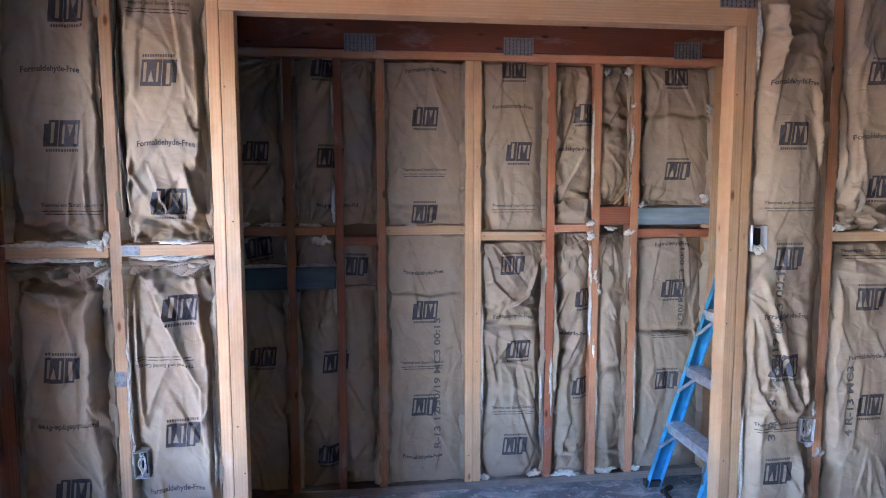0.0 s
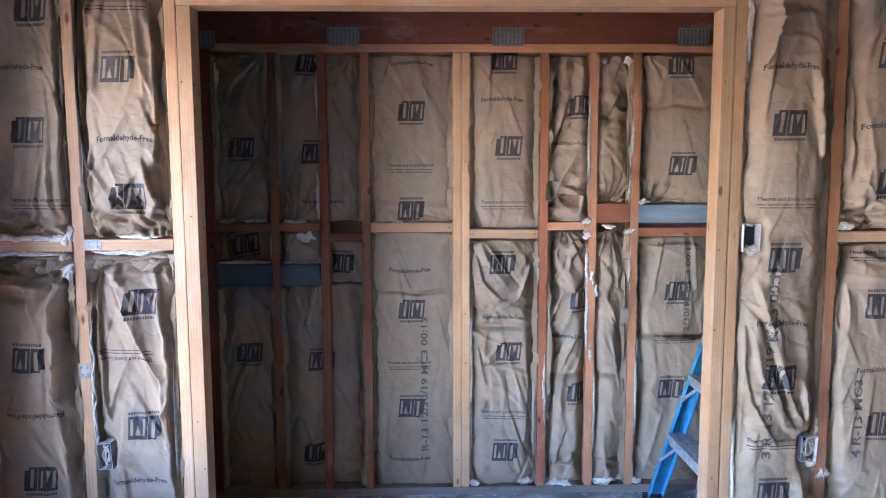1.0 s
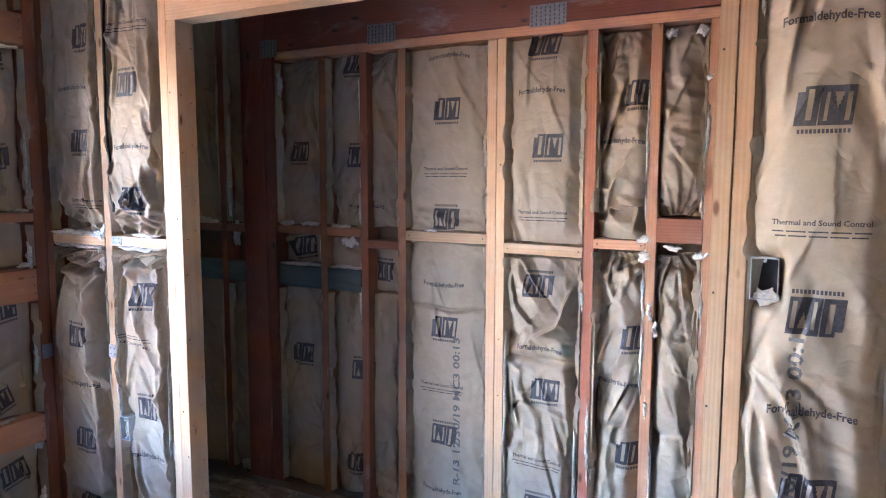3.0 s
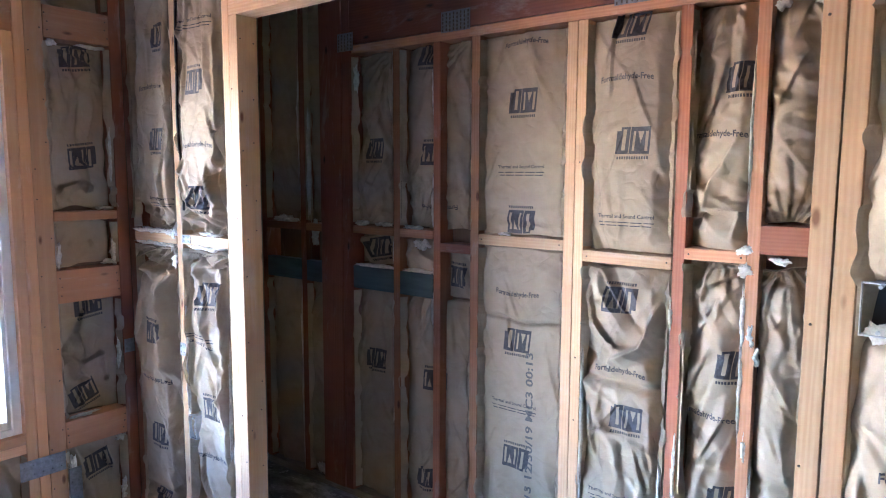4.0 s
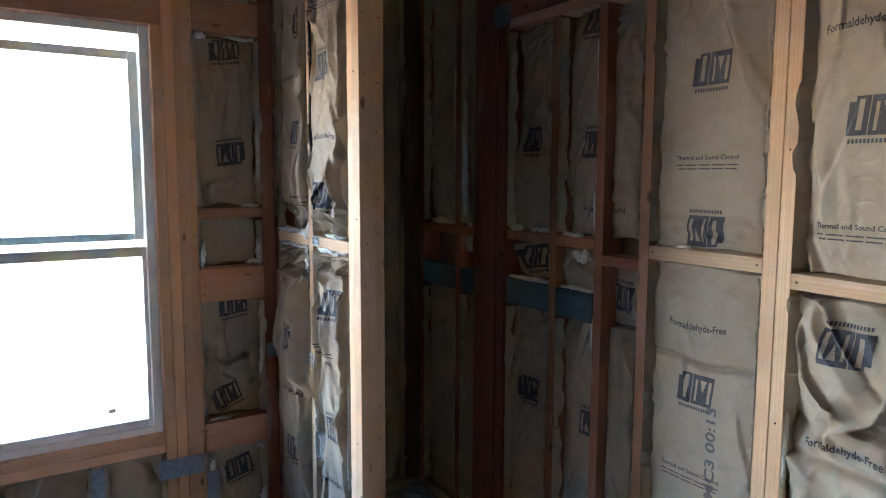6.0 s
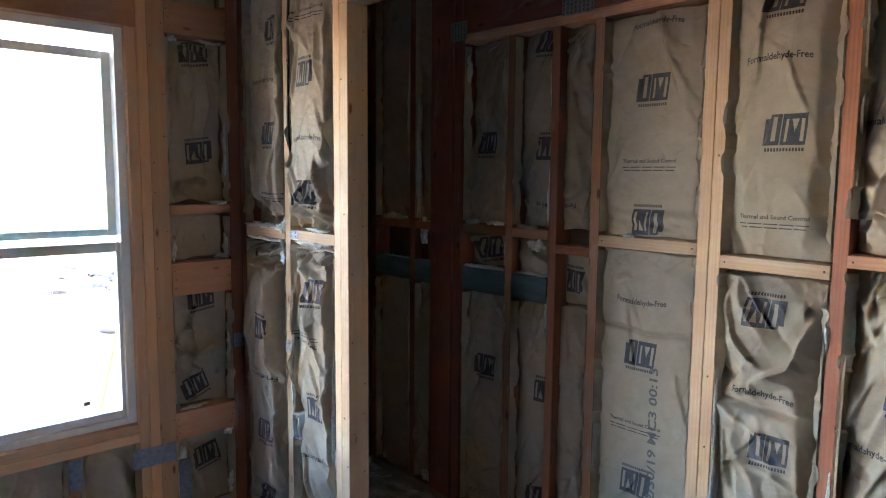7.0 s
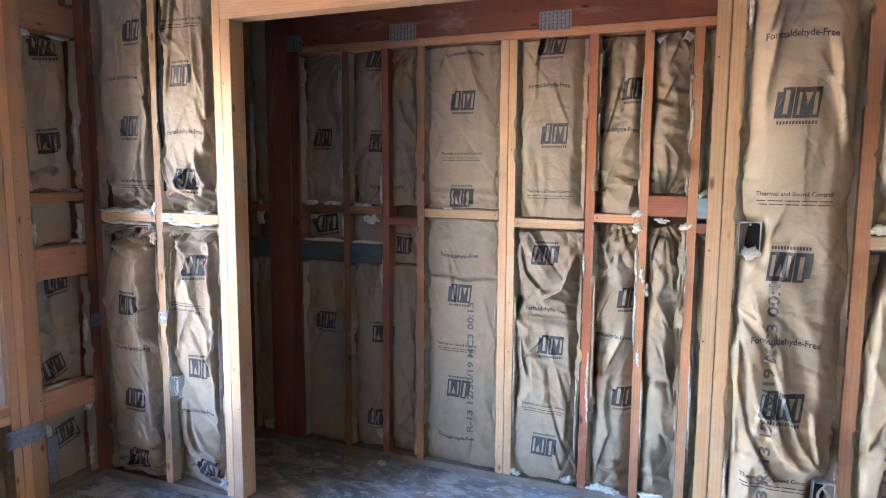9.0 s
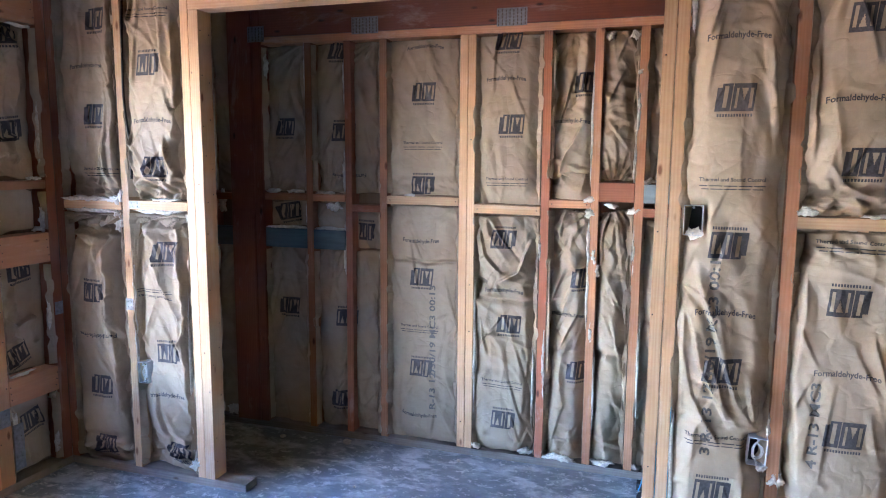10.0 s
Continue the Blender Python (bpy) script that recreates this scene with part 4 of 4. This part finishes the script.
batt("left", (2.272, 2.533, 1.094, 1.292), "short shaded kraft batt between blocks", [], fans=((2.40, 1.31, 0.2, 0.04, 3.0),), crumple=2.2, edge=-0.075, bulge=-0.048)
batt("left", (2.272, 2.533, 0.444, 0.947), "crumpled shaded kraft batt", [("logo", 2.38, 0.53, 25), ("logo", 2.42, 0.925, 8)],
     creases=((((2.27, 0.74), (2.38, 0.66), (2.53, 0.72)), 0.036, 0.08), (((2.42, 0.95), (2.37, 0.80), (2.40, 0.66)), 0.034, 0.06), (((2.50, 0.92), (2.49, 0.74)), 0.026, -0.04), (((2.34, 0.64), (2.46, 0.56), (2.52, 0.60)), 0.028, 0.05)),
     fans=((2.44, 0.96, 0.30, 0.044, 3.0), (2.28, 0.43, 0.2, 0.034, 3.0)), crumple=2.0, edge=-0.075, bulge=-0.048)
batt("left", (2.272, 2.533, LOW, 0.318), "shaded kraft batt at the floor plate", [("logo", 2.42, 0.20, 15)], crumple=1.2, edge=-0.075, bulge=-0.048)
for u0, u1 in ((0.952, 1.158), (1.200, 1.498), (1.540, 1.843), (1.885, 2.115)):
    batt("left", (u0, u1, LOW, 0.348), "kraft batt under the window sill", crumple=0.8, edge=-0.05, bulge=-0.02)
batt("left", (2.722, 3.048, LOW, 1.211), "dark kraft batt inside the closet end", crumple=0.8)
batt("left", (2.722, 3.048, 1.256, 2.395), "dark kraft batt inside the closet end", crumple=0.8)
batt("left", (3.092, 3.222, LOW, 2.395), "dark kraft strip inside the closet corner", crumple=0.8)


# ---- fixings on the framing ----
def nail_plate(wall, u, v, w, h, parent, name="nail_plate", d=0.0015):
    """A stamped steel plate with rows of punched teeth."""
    lo, hi = wall_box(wall, u - w / 2, u + w / 2, v - h / 2, v + h / 2, d, d + 0.0015)
    plate = part(name, box_bm(lo, hi), ZINC, parent)
    bm = bmesh.new()
    nx, nz = max(2, int(w / 0.018)), max(2, int(h / 0.016))
    for i in range(nx):
        for j in range(nz):
            a = u - w / 2 + (i + 0.5) * w / nx
            b = v - h / 2 + (j + 0.5 + 0.2 * (i % 2)) * h / nz * 0.92
            lo, hi = wall_box(wall, a - 0.0022, a + 0.0022, b - 0.005, b + 0.005, d + 0.0013, d + 0.0034)
            add_box(bm, lo, hi)
    part("teeth", bm, NAIL, plate)
    return plate


def strap(wall, u0, u1, v0, v1, parent, d=0.002, slope=0.0):
    lo, hi = wall_box(wall, u0, u1, v0, v1, d, d + 0.0018)
    bm = box_bm(lo, hi, 0.0006)
    place = WALLS[wall]
    n = max(2, int((u1 - u0) / 0.03))
    for i in range(n):
        for t in (0.28, 0.72):
            c = Vector(place(u0 + (i + 0.5) * (u1 - u0) / n, v0 + t * (v1 - v0), d + 0.0022))
            s = 0.004
            add_box(bm, c - Vector((s, s, s)) * 0.8, c + Vector((s, s, s)) * 0.8, 0.001)
    if slope:
        for w in bm.verts:
            w.co.z += slope * ((w.co.y if wall == "left" else w.co.x) - u0)
    return part("metal_strap", bm, ZINC, parent)


for u in (0.065, 0.815, 1.67):
    nail_plate("back", u, 2.106, 0.145, 0.082, wall_back, d=0.014)
nail_plate("back", -0.56, 2.09, 0.10, 0.08, wall_back, d=0.022)
nail_plate("front", 1.505, 2.175, 0.15, 0.080, wall_front, d=0.003)
nail_plate("front", -0.40, 2.195, 0.15, 0.080, wall_front, d=0.003)
strap("left", 2.085, 2.262, 0.240, 0.322, wall_left, d=0.004)
strap("left", 1.842, 1.888, 0.225, 0.345, wall_left)
strap("left", 2.538, 2.584, 0.690, 0.752, wall_left)
strap("left", 2.272, 2.325, 0.02, 0.235, wall_left, d=0.003)
strap("front", -0.842, -0.800, 0.735, 0.790, wall_front)
strap("front", -0.795, -0.735, 1.212, 1.246, wall_front)

nail_mesh = None


def nails(parent, spots, toward):
    """Nail heads: one small domed disc each, on a shared mesh."""
    global nail_mesh
    if nail_mesh is None:
        bm = bmesh.new()
        bmesh.ops.create_cone(bm, cap_ends=True, segments=8, radius1=0.0032, radius2=0.0022, depth=0.002)
        nail_mesh = bpy.data.meshes.new("nail")
        bm.to_mesh(nail_mesh)
        bm.free()
        nail_mesh.materials.append(NAIL)
    for p in spots:
        ob = new("nail", nail_mesh)
        ob.parent = parent
        ob.matrix_world = Matrix.Translation(p) @ Vector(toward).to_track_quat('Z', 'Y').to_matrix().to_4x4()


rng = random.Random(5)
jamb_spots = []
for k in range(12):
    z = 0.02 + k * 0.175
    for y in (2.606, 2.655):
        if rng.random() < 0.75:
            jamb_spots.append((-0.3872, y + rng.uniform(-0.006, 0.006), z + rng.uniform(-0.04, 0.04)))
nails(wall_front, jamb_spots, (1, 0, 0))
nails(wall_front, [(rng.uniform(1.510, 1.538), FY - 0.003, 0.1 + 0.21 * k + rng.uniform(-0.05, 0.05)) for k in (0, 1, 4, 5, 8)], (0, -1, 0))
nails(wall_front, [(rng.uniform(-0.430, -0.395), FY - 0.003, 0.1 + 0.24 * k + rng.uniform(-0.05, 0.05)) for k in (1, 2, 5, 7)], (0, -1, 0))
spots = []
for v0, v1 in ((2.05, 2.15), (0.965, 1.075), (0.335, 0.425)):
    for u in (2.284, 2.522):
        for k in range(3):
            spots.append((LX + 0.001, u + rng.uniform(-0.006, 0.006), v0 + (v1 - v0) * (k + 0.5) / 3))
for k in range(14):
    spots.append((LX + 0.001, rng.choice((2.212, 2.258)), 0.15 + k * 0.15 + rng.uniform(-0.04, 0.04)))
nails(wall_left, spots, (1, 0, 0))
spots = []
for u0, u1, v in ((0.176, 0.56, 1.235), (0.64, 0.966, 1.202), (1.006, 1.202, 1.237)):
    spots += [(u0 + 0.016, BY - 0.001, v), (u1 - 0.016, BY - 0.001, v)]
for k in (0, 2, 3, 6):
    spots.append((0.6 + rng.choice((-0.02, 0.02)), BY - 0.001, 0.1 + k * 0.24))
nails(wall_back, spots, (0, -1, 0))


# ---- loose glass wool ----
def tuft(wall, u, v, w, h, d=0.0, thick=0.022, label="white glass wool tuft spilling from a batt edge"):
    """A torn lump of glass wool with a ragged surface."""
    bm = bmesh.new()
    bmesh.ops.create_icosphere(bm, subdivisions=4, radius=1.0)
    place, sd = WALLS[wall], u * 13.1 + v * 7.7
    for p in bm.verts:
        q = p.co.copy()
        s = Vector((q.x * w, q.y * h, q.z * thick)) * 30
        k = 0.80 + 0.50 * noise.noise(s + Vector((sd, 0, 0))) + 0.42 * abs(noise.noise(s * 2.4 + Vector((0, sd, 0)))) + 0.30 * abs(noise.noise(s * 6.5)) + 0.18 * noise.noise(s * 14.0)
        bend = 0.35 * noise.noise((q.y * 2 + sd, sd, 0)) * w if h > w else 0.35 * noise.noise((q.x * 2 + sd, sd, 0)) * h
        a, b, c = q.x * w / 2 * k, q.y * h / 2 * k, q.z * thick / 2 * k
        a, b = (a + bend, b) if h > w else (a, b + bend)
        p.co = place(u + a, v + b, d + c)
    ob = mesh_object("glass_wool_tuft", bm, WOOL, smooth=True)
    return tagged(ob, label, "insulation tuft", "loose glass wool")


for u, v, w, h in ((2.287, 1.150, 0.024, 0.105), (2.522, 1.145, 0.030, 0.110), (2.500, 1.108, 0.060, 0.022), (2.523, 0.660, 0.022, 0.170),
                   (2.30, 2.020, 0.050, 0.028), (2.46, 2.024, 0.110, 0.016), (2.525, 1.60, 0.014, 0.36), (2.49, 1.345, 0.070, 0.016),
                   (2.292, 0.180, 0.042, 0.200), (2.515, 0.300, 0.050, 0.030), (2.520, 0.05, 0.040, 0.090), (2.36, 0.452, 0.120, 0.014)):
    tuft("left", u, v, w, h, -0.018)
for u, v, w, h in ((-1.03, 1.250, 0.28, 0.026), (-0.88, 1.248, 0.09, 0.040), (-1.02, 1.196, 0.28, 0.020), (-0.87, 1.15, 0.05, 0.085),
                   (-0.64, 1.199, 0.24, 0.020), (-0.795, 0.62, 0.010, 0.42), (-0.495, 0.02, 0.050, 0.060), (-0.50, 0.45, 0.010, 0.55),
                   (-0.845, 1.27, 0.03, 0.06), (-0.60, 1.255, 0.14, 0.016),
                   (1.640, 1.194, 0.055, 0.040), (1.985, 1.280, 0.070, 0.030), (1.602, 2.02, 0.022, 0.25), (1.950, 0.330, 0.050, 0.050), (1.905, 0.372, 0.035, 0.03), (1.916, 0.52, 0.012, 0.10),
                   (1.60, 0.32, 0.014, 0.50), (2.20, 1.268, 0.10, 0.014)):
    tuft("front", u, v, w, h, -0.006)
for u, v, w, h in ((-0.50, 1.268, 0.080, 0.026), (-0.36, 1.268, 0.100, 0.018), (-0.528, 1.93, 0.028, 0.110), (-0.292, 1.90, 0.020, 0.26),
                   (-0.18, 1.264, 0.110, 0.018), (-0.42, 1.072, 0.230, 0.020), (-0.155, 1.072, 0.180, 0.018), (-0.13, 1.195, 0.080, 0.045),
                   (-0.068, 1.38, 0.020, 0.18), (-0.068, 0.95, 0.020, 0.24), (-0.066, 1.85, 0.014, 0.22), (-0.29, 1.14, 0.02, 0.10),
                   (-0.925, 0.45, 0.024, 0.86), (-0.930, 1.75, 0.022, 0.62), (-0.865, 1.55, 0.020, 0.50), (-1.05, 1.262, 0.160, 0.040),
                   (-0.82, 1.20, 0.045, 0.13), (-0.80, 0.00, 0.080, 0.060)):
    tuft("back", u, v, w, h, -0.014)
for u, v, w, h in ((0.648, 0.55, 0.012, 0.62), (0.66, -0.02, 0.060, 0.030), (0.92, -0.015, 0.070, 0.036), (1.09, -0.025, 0.150, 0.036),
                   (1.30, -0.02, 0.110, 0.034), (1.245, 0.92, 0.020, 0.055), (1.200, 0.80, 0.014, 0.30), (1.195, 1.262, 0.05, 0.030),
                   (1.462, 1.350, 0.060, 0.026), (1.800, 1.385, 0.050, 0.045), (1.806, 1.83, 0.036, 0.050), (1.41, 1.84, 0.026, 0.030),
                   (1.27, 2.0, 0.050, 0.030), (1.375, 2.0, 0.040, 0.036), (1.395, 1.45, 0.012, 0.26), (0.95, 0.30, 0.012, 0.36),
                   (1.30, 1.235, 0.06, 0.020), (1.225, 0.985, 0.022, 0.075), (1.222, 0.62, 0.016, 0.10), (1.200, 1.05, 0.016, 0.20), (1.404, 1.02, 0.012, 0.20), (0.970, 1.02, 0.014, 0.10), (1.000, 0.46, 0.016, 0.34), (1.404, 1.66, 0.014, 0.22), (1.200, 1.60, 0.012, 0.5), (1.445, 0.45, 0.012, 0.5), (1.40, 1.215, 0.05, 0.03), (1.20, 1.20, 0.045, 0.05), (1.46, -0.02, 0.05, 0.03), (0.30, 1.262, 0.06, 0.012), (1.244, 0.35, 0.010, 0.40)):
    tuft("back", u, v, w, h, -0.006)
for x, y, s in ((-0.40, 3.20, 0.030), (-0.03, 3.235, 0.045), (0.22, 2.80, 0.016), (0.60, 3.22, 0.02)):
    bm = bmesh.new()
    bmesh.ops.create_icosphere(bm, subdivisions=3, radius=1.0)
    for p in bm.verts:
        k = 1 + 0.5 * noise.noise(p.co * 2.2 + Vector((x * 9, y, 0))) + 0.25 * noise.noise(p.co * 5 + Vector((x, y * 8, 0)))
        p.co = Vector((x + p.co.x * s * k / 2, y + p.co.y * s * k / 2, FL + max(0.0, 0.25 * s + p.co.z * s * k * 0.3)))
    tagged(mesh_object("glass_wool_tuft", bm, WOOL, smooth=True), "small white glass wool scrap on the floor", "insulation tuft", "loose glass wool")


# ---- electrical boxes and cable ----
def electric_box(u, v, w, h, label, turn=0.0, wires=3, back=0.0):
    root = tagged(new("electrical_box"), label, "electrical box", "boxes nailed to the studs")
    root.location = (u, FY - 0.002 + back, v)
    bm = bmesh.new()
    t = 0.0022
    for lo, hi in (((-w / 2, 0.0, -h / 2), (-w / 2 + t, 0.07, h / 2)), ((w / 2 - t, 0.0, -h / 2), (w / 2, 0.07, h / 2)),
                   ((-w / 2 + t, 0.0, -h / 2), (w / 2 - t, 0.07, -h / 2 + t)), ((-w / 2 + t, 0.0, h / 2 - t), (w / 2 - t, 0.07, h / 2))):
        add_box(bm, lo, hi)
    part("box_rim", bm, BOX_GREY, root)
    part("box_inside", box_bm((-w / 2 + t, 0.045, -h / 2 + t), (w / 2 - t, 0.069, h / 2 - t)), BOX_SHADE, root)
    for s in (-1, 1):
        bm = tube_bm([(0.0, 0.003, s * (h / 2 - 0.008)), (0.0, 0.044, s * (h / 2 - 0.008))], 0.004, 8)
        part("screw_lug", bm, BOX_GREY, root)
    r = random.Random(int(u * 100))
    for k in range(wires):
        pts, a0, grow = [], r.uniform(0, 6), r.uniform(3.2, 6.0)
        for i in range(19):
            q = i / 18
            a = a0 + grow * q
            pts.append((math.cos(a) * w * 0.30 * (0.4 + 0.6 * q) + 0.004 * math.sin(9 * q + k), 0.022 - 0.020 * q + 0.004 * k, math.sin(a) * h * 0.32 + 0.005 * math.cos(7 * q + k)))
        part("wire", tube_bm(pts, 0.0024, 6), WIRE, root)
    root.rotation_euler = (0, radians(turn), 0)
    return root


electric_box(1.632, 1.240, 0.064, 0.105, "grey switch box with dark empty inside beside a stud", 0, 0, -0.012)
electric_box(1.885, 0.432, 0.062, 0.100, "grey outlet box with coiled white wires", 3, 4, -0.014)
electric_box(-0.764, 0.438, 0.052, 0.100, "grey outlet box with coiled white wires", -3, 4, -0.004)
cable_pts = [(-0.800 + 0.012 * math.sin(k * 0.5) + (0.018 if k > 3 else 0.006 * k), FY - 0.006 + 0.004 * math.sin(k * 0.9), 2.40 - k * 0.062) for k in range(18)]
tagged(mesh_object("cable", tube_bm(cable_pts, 0.0055, 8), CABLE, smooth=True), "black electric cable running down beside a stud", "cable")
lead = [(-0.788 + 0.006 * math.sin(k), FY - 0.004 + 0.003 * math.cos(k * 1.7), 0.49 + k * 0.022) for k in range(22)]
tagged(mesh_object("cable", tube_bm(lead, 0.0042, 8), WIRE, smooth=True), "white electric cable rising from an outlet box", "cable")


# ---- blue step ladder in the closet ----
def step_ladder():
    root = tagged(new("step_ladder"), "blue fibreglass step ladder with grey metal steps", "ladder")
    root.location = (1.475, 0, FL)
    k, top, near, far = 0.315, 1.20, 2.76, 3.215

    def bent(lo, hi, slope, base):
        bm = box_bm(lo, hi, 0.003)
        for w in bm.verts:
            w.co.x += base + slope * w.co.z
        return bm

    for y, s in ((far, -1), (near, 1)):
        bm = bent((0, y - 0.004, 0.0), (0.072, y + 0.004, top), k, 0)
        for x in (0.0, 0.066):
            g = bent((x, min(y, y + s * 0.028), 0.0), (x + 0.006, max(y, y + s * 0.028), top), k, 0)
            me = bpy.data.meshes.new("tmp")
            g.to_mesh(me)
            g.free()
            bm.from_mesh(me)
            bpy.data.meshes.remove(me)
        front = part("front_rail", bm, LADDER_BLUE, root)
        part("foot", box_bm((-0.006, y - 0.022, 0.0), (0.085, y + 0.022, 0.035), 0.004), RUBBER, front)
        back = part("rear_rail", bent((0, y - 0.014, 0.0), (0.032, y + 0.014, top), -0.20, 0.68), LADDER_BLUE, root)
        part("foot", box_bm((0.67, y - 0.020, 0.0), (0.72, y + 0.020, 0.03), 0.004), RUBBER, back)
        part("spreader", tube_bm([(0.32, y + s * 0.02, 0.70), (0.53, y + s * 0.02, 0.66)], 0.007, 6), ALU, root)
    for i in range(3):
        z = 0.335 + i * 0.285
        x = k * z
        edge = [(-0.008, -0.046), (-0.008, 0.0)]
        for q in range(6):
            edge += [(0.004 + q * 0.013, 0.0), (0.005 + q * 0.013, 0.003), (0.009 + q * 0.013, 0.003), (0.010 + q * 0.013, 0.0)]
        edge += [(0.084, 0.0), (0.084, -0.030), (0.080, -0.030), (0.080, -0.006), (-0.004, -0.006), (-0.004, -0.046)]
        bm = bmesh.new()
        face = bm.faces.new([bm.verts.new((x + a, near + 0.005, z + b)) for a, b in edge])
        out = bmesh.ops.extrude_face_region(bm, geom=[face])
        for w in out["geom"]:
            if isinstance(w, bmesh.types.BMVert):
                w.co.y = far - 0.005
        bmesh.ops.recalc_face_normals(bm, faces=bm.faces[:])
        st = part("step", bm, ALU, root)
        for y, s in ((far - 0.012, -1), (near + 0.012, 1)):
            part("brace", tube_bm([(x - 0.004 - 0.30 * 0.13, y, z - 0.13), (x + 0.03, y + s * 0.11, z - 0.008)], 0.009, 6), ALU, st)
    for z in (0.30, 0.75):
        part("rear_bar", box_bm((0.68 - 0.2 * z, near, z), (0.70 - 0.2 * z, far, z + 0.03), 0.003), ALU, root)
    part("top_cap", box_bm((k * top - 0.03, near - 0.03, top), (0.50, far + 0.03, top + 0.05), 0.008), LADDER_BLUE, root)
    return root


step_ladder()
bm = tube_bm([(1.515 + 0.03 * math.sin(t * 2.4), 3.12 - 0.055 * t, FL + 0.012 + 0.055 * math.sin(t * 1.1)) for t in (0.1 * i for i in range(28))], 0.011, 8)
tagged(mesh_object("hose", bm, RUBBER, smooth=True), "black hose lying under the ladder", "hose")

# ---- outside the window ----
tagged(mesh_object("ground", box_bm((-400, -400, -0.62), (-1.40, 400, -0.42)), EARTH), "pale dry ground in full sun", "ground", kind="structure")


def tree(x, y, z, height, spread, leaves, seed, name="tree", label="sunlit leafy green tree beyond the yard"):
    root = tagged(new(name), label, name)
    root.location = (x, y, z)
    r = random.Random(seed)
    trunk = tube_bm([(0, 0, 0), (0.05, 0.03, height * 0.25), (0.0, 0.1, height * 0.5), (0.08, 0.05, height * 0.8)],
                    [0.036 * height * k for k in (1.0, 0.77, 0.54, 0.23)], 10)
    part("trunk", trunk, BARK, root)
    centres = []
    for k in range(9):
        a, h = k * 2.4, height * (0.30 + 0.06 * k)
        tip = Vector((math.cos(a) * spread * r.uniform(0.5, 0.9), math.sin(a) * spread * r.uniform(0.5, 0.9), h + height * 0.18))
        part("limb", tube_bm([(0.03, 0.05, h), tuple(tip * 0.5 + Vector((0, 0, h * 0.5 + 0.1))), tuple(tip)], [0.011 * height, 0.007 * height, 0.003 * height], 6), BARK, root)
        centres += [tip, tip * 0.7 + Vector((0, 0, h * 0.35))]
    pts, faces = [], []
    for i in range(leaves):
        c = r.choice(centres)
        p = c + Vector((r.gauss(0, 0.28), r.gauss(0, 0.28), r.gauss(0, 0.24))) * spread * 0.6
        q = Euler((r.uniform(0, 6), r.uniform(0, 6), r.uniform(0, 6))).to_quaternion()
        s = r.uniform(0.014, 0.028) * (height + 1.0)
        b = len(pts)
        for a in ((-1, 0, 0), (0, -0.4, 0.1), (1, 0, 0), (0, 0.4, 0.1)):
            pts.append(tuple(p + q @ Vector(a) * s))
        faces.append((b, b + 1, b + 2, b + 3))
    me = bpy.data.meshes.new("crown")
    me.from_pydata(pts, [], faces)
    me.materials.append(LEAF)
    crown = new("crown", me)
    crown.parent = root
    return root


tree(-14.0, 7.7, -0.6, 3.2, 1.45, 9000, 3)
tree(-17.0, 10.6, -0.42, 5.0, 1.9, 5000, 8)
tree(-13.0, 7.0, -0.44, 0.75, 0.75, 1600, 5, "shrub", "low dark shrub at the foot of a tree")
tree(-12.6, 7.9, -0.44, 0.60, 0.60, 1200, 6, "shrub", "low dark shrub at the foot of a tree")
tree(-8.1, 4.35, -0.44, 0.40, 0.40, 700, 7, "shrub", "small green weed clump on dry ground")
tagged(mesh_object("pipe", tube_bm([(-6.98, 3.60, -0.32), (-5.88, 4.46, -0.32)], 0.10, 16), PIPE, smooth=True), "dark drain pipe lying on the ground", "pipe")
r = random.Random(11)
for k in range(16):
    c = Vector((-10 + r.uniform(-0.5, 0.5), 4.7 + r.uniform(-1.0, 0.8), -0.42 + 0.05 + 0.022 * k))
    bm = box_bm((-0.04, -r.uniform(0.3, 0.8), -0.03), (0.05, r.uniform(0.3, 0.8), 0.03), 0.004)
    ob = tagged(mesh_object("scrap_board", bm, RUBBLE), "weathered scrap board in a heap outside", "board", "heap of scrap boards")
    ob.matrix_world = Matrix.Translation(c) @ Euler((r.uniform(-0.25, 0.25), r.uniform(-0.2, 0.2), r.uniform(-1.3, 1.3))).to_matrix().to_4x4()
tagged(mesh_object("cord", tube_bm([(-1.95, 2.36 - 0.026 * k, 1.10 - 0.11 * k) for k in range(13)], 0.006, 6), CORD), "yellow cord hanging outside the window", "cord")
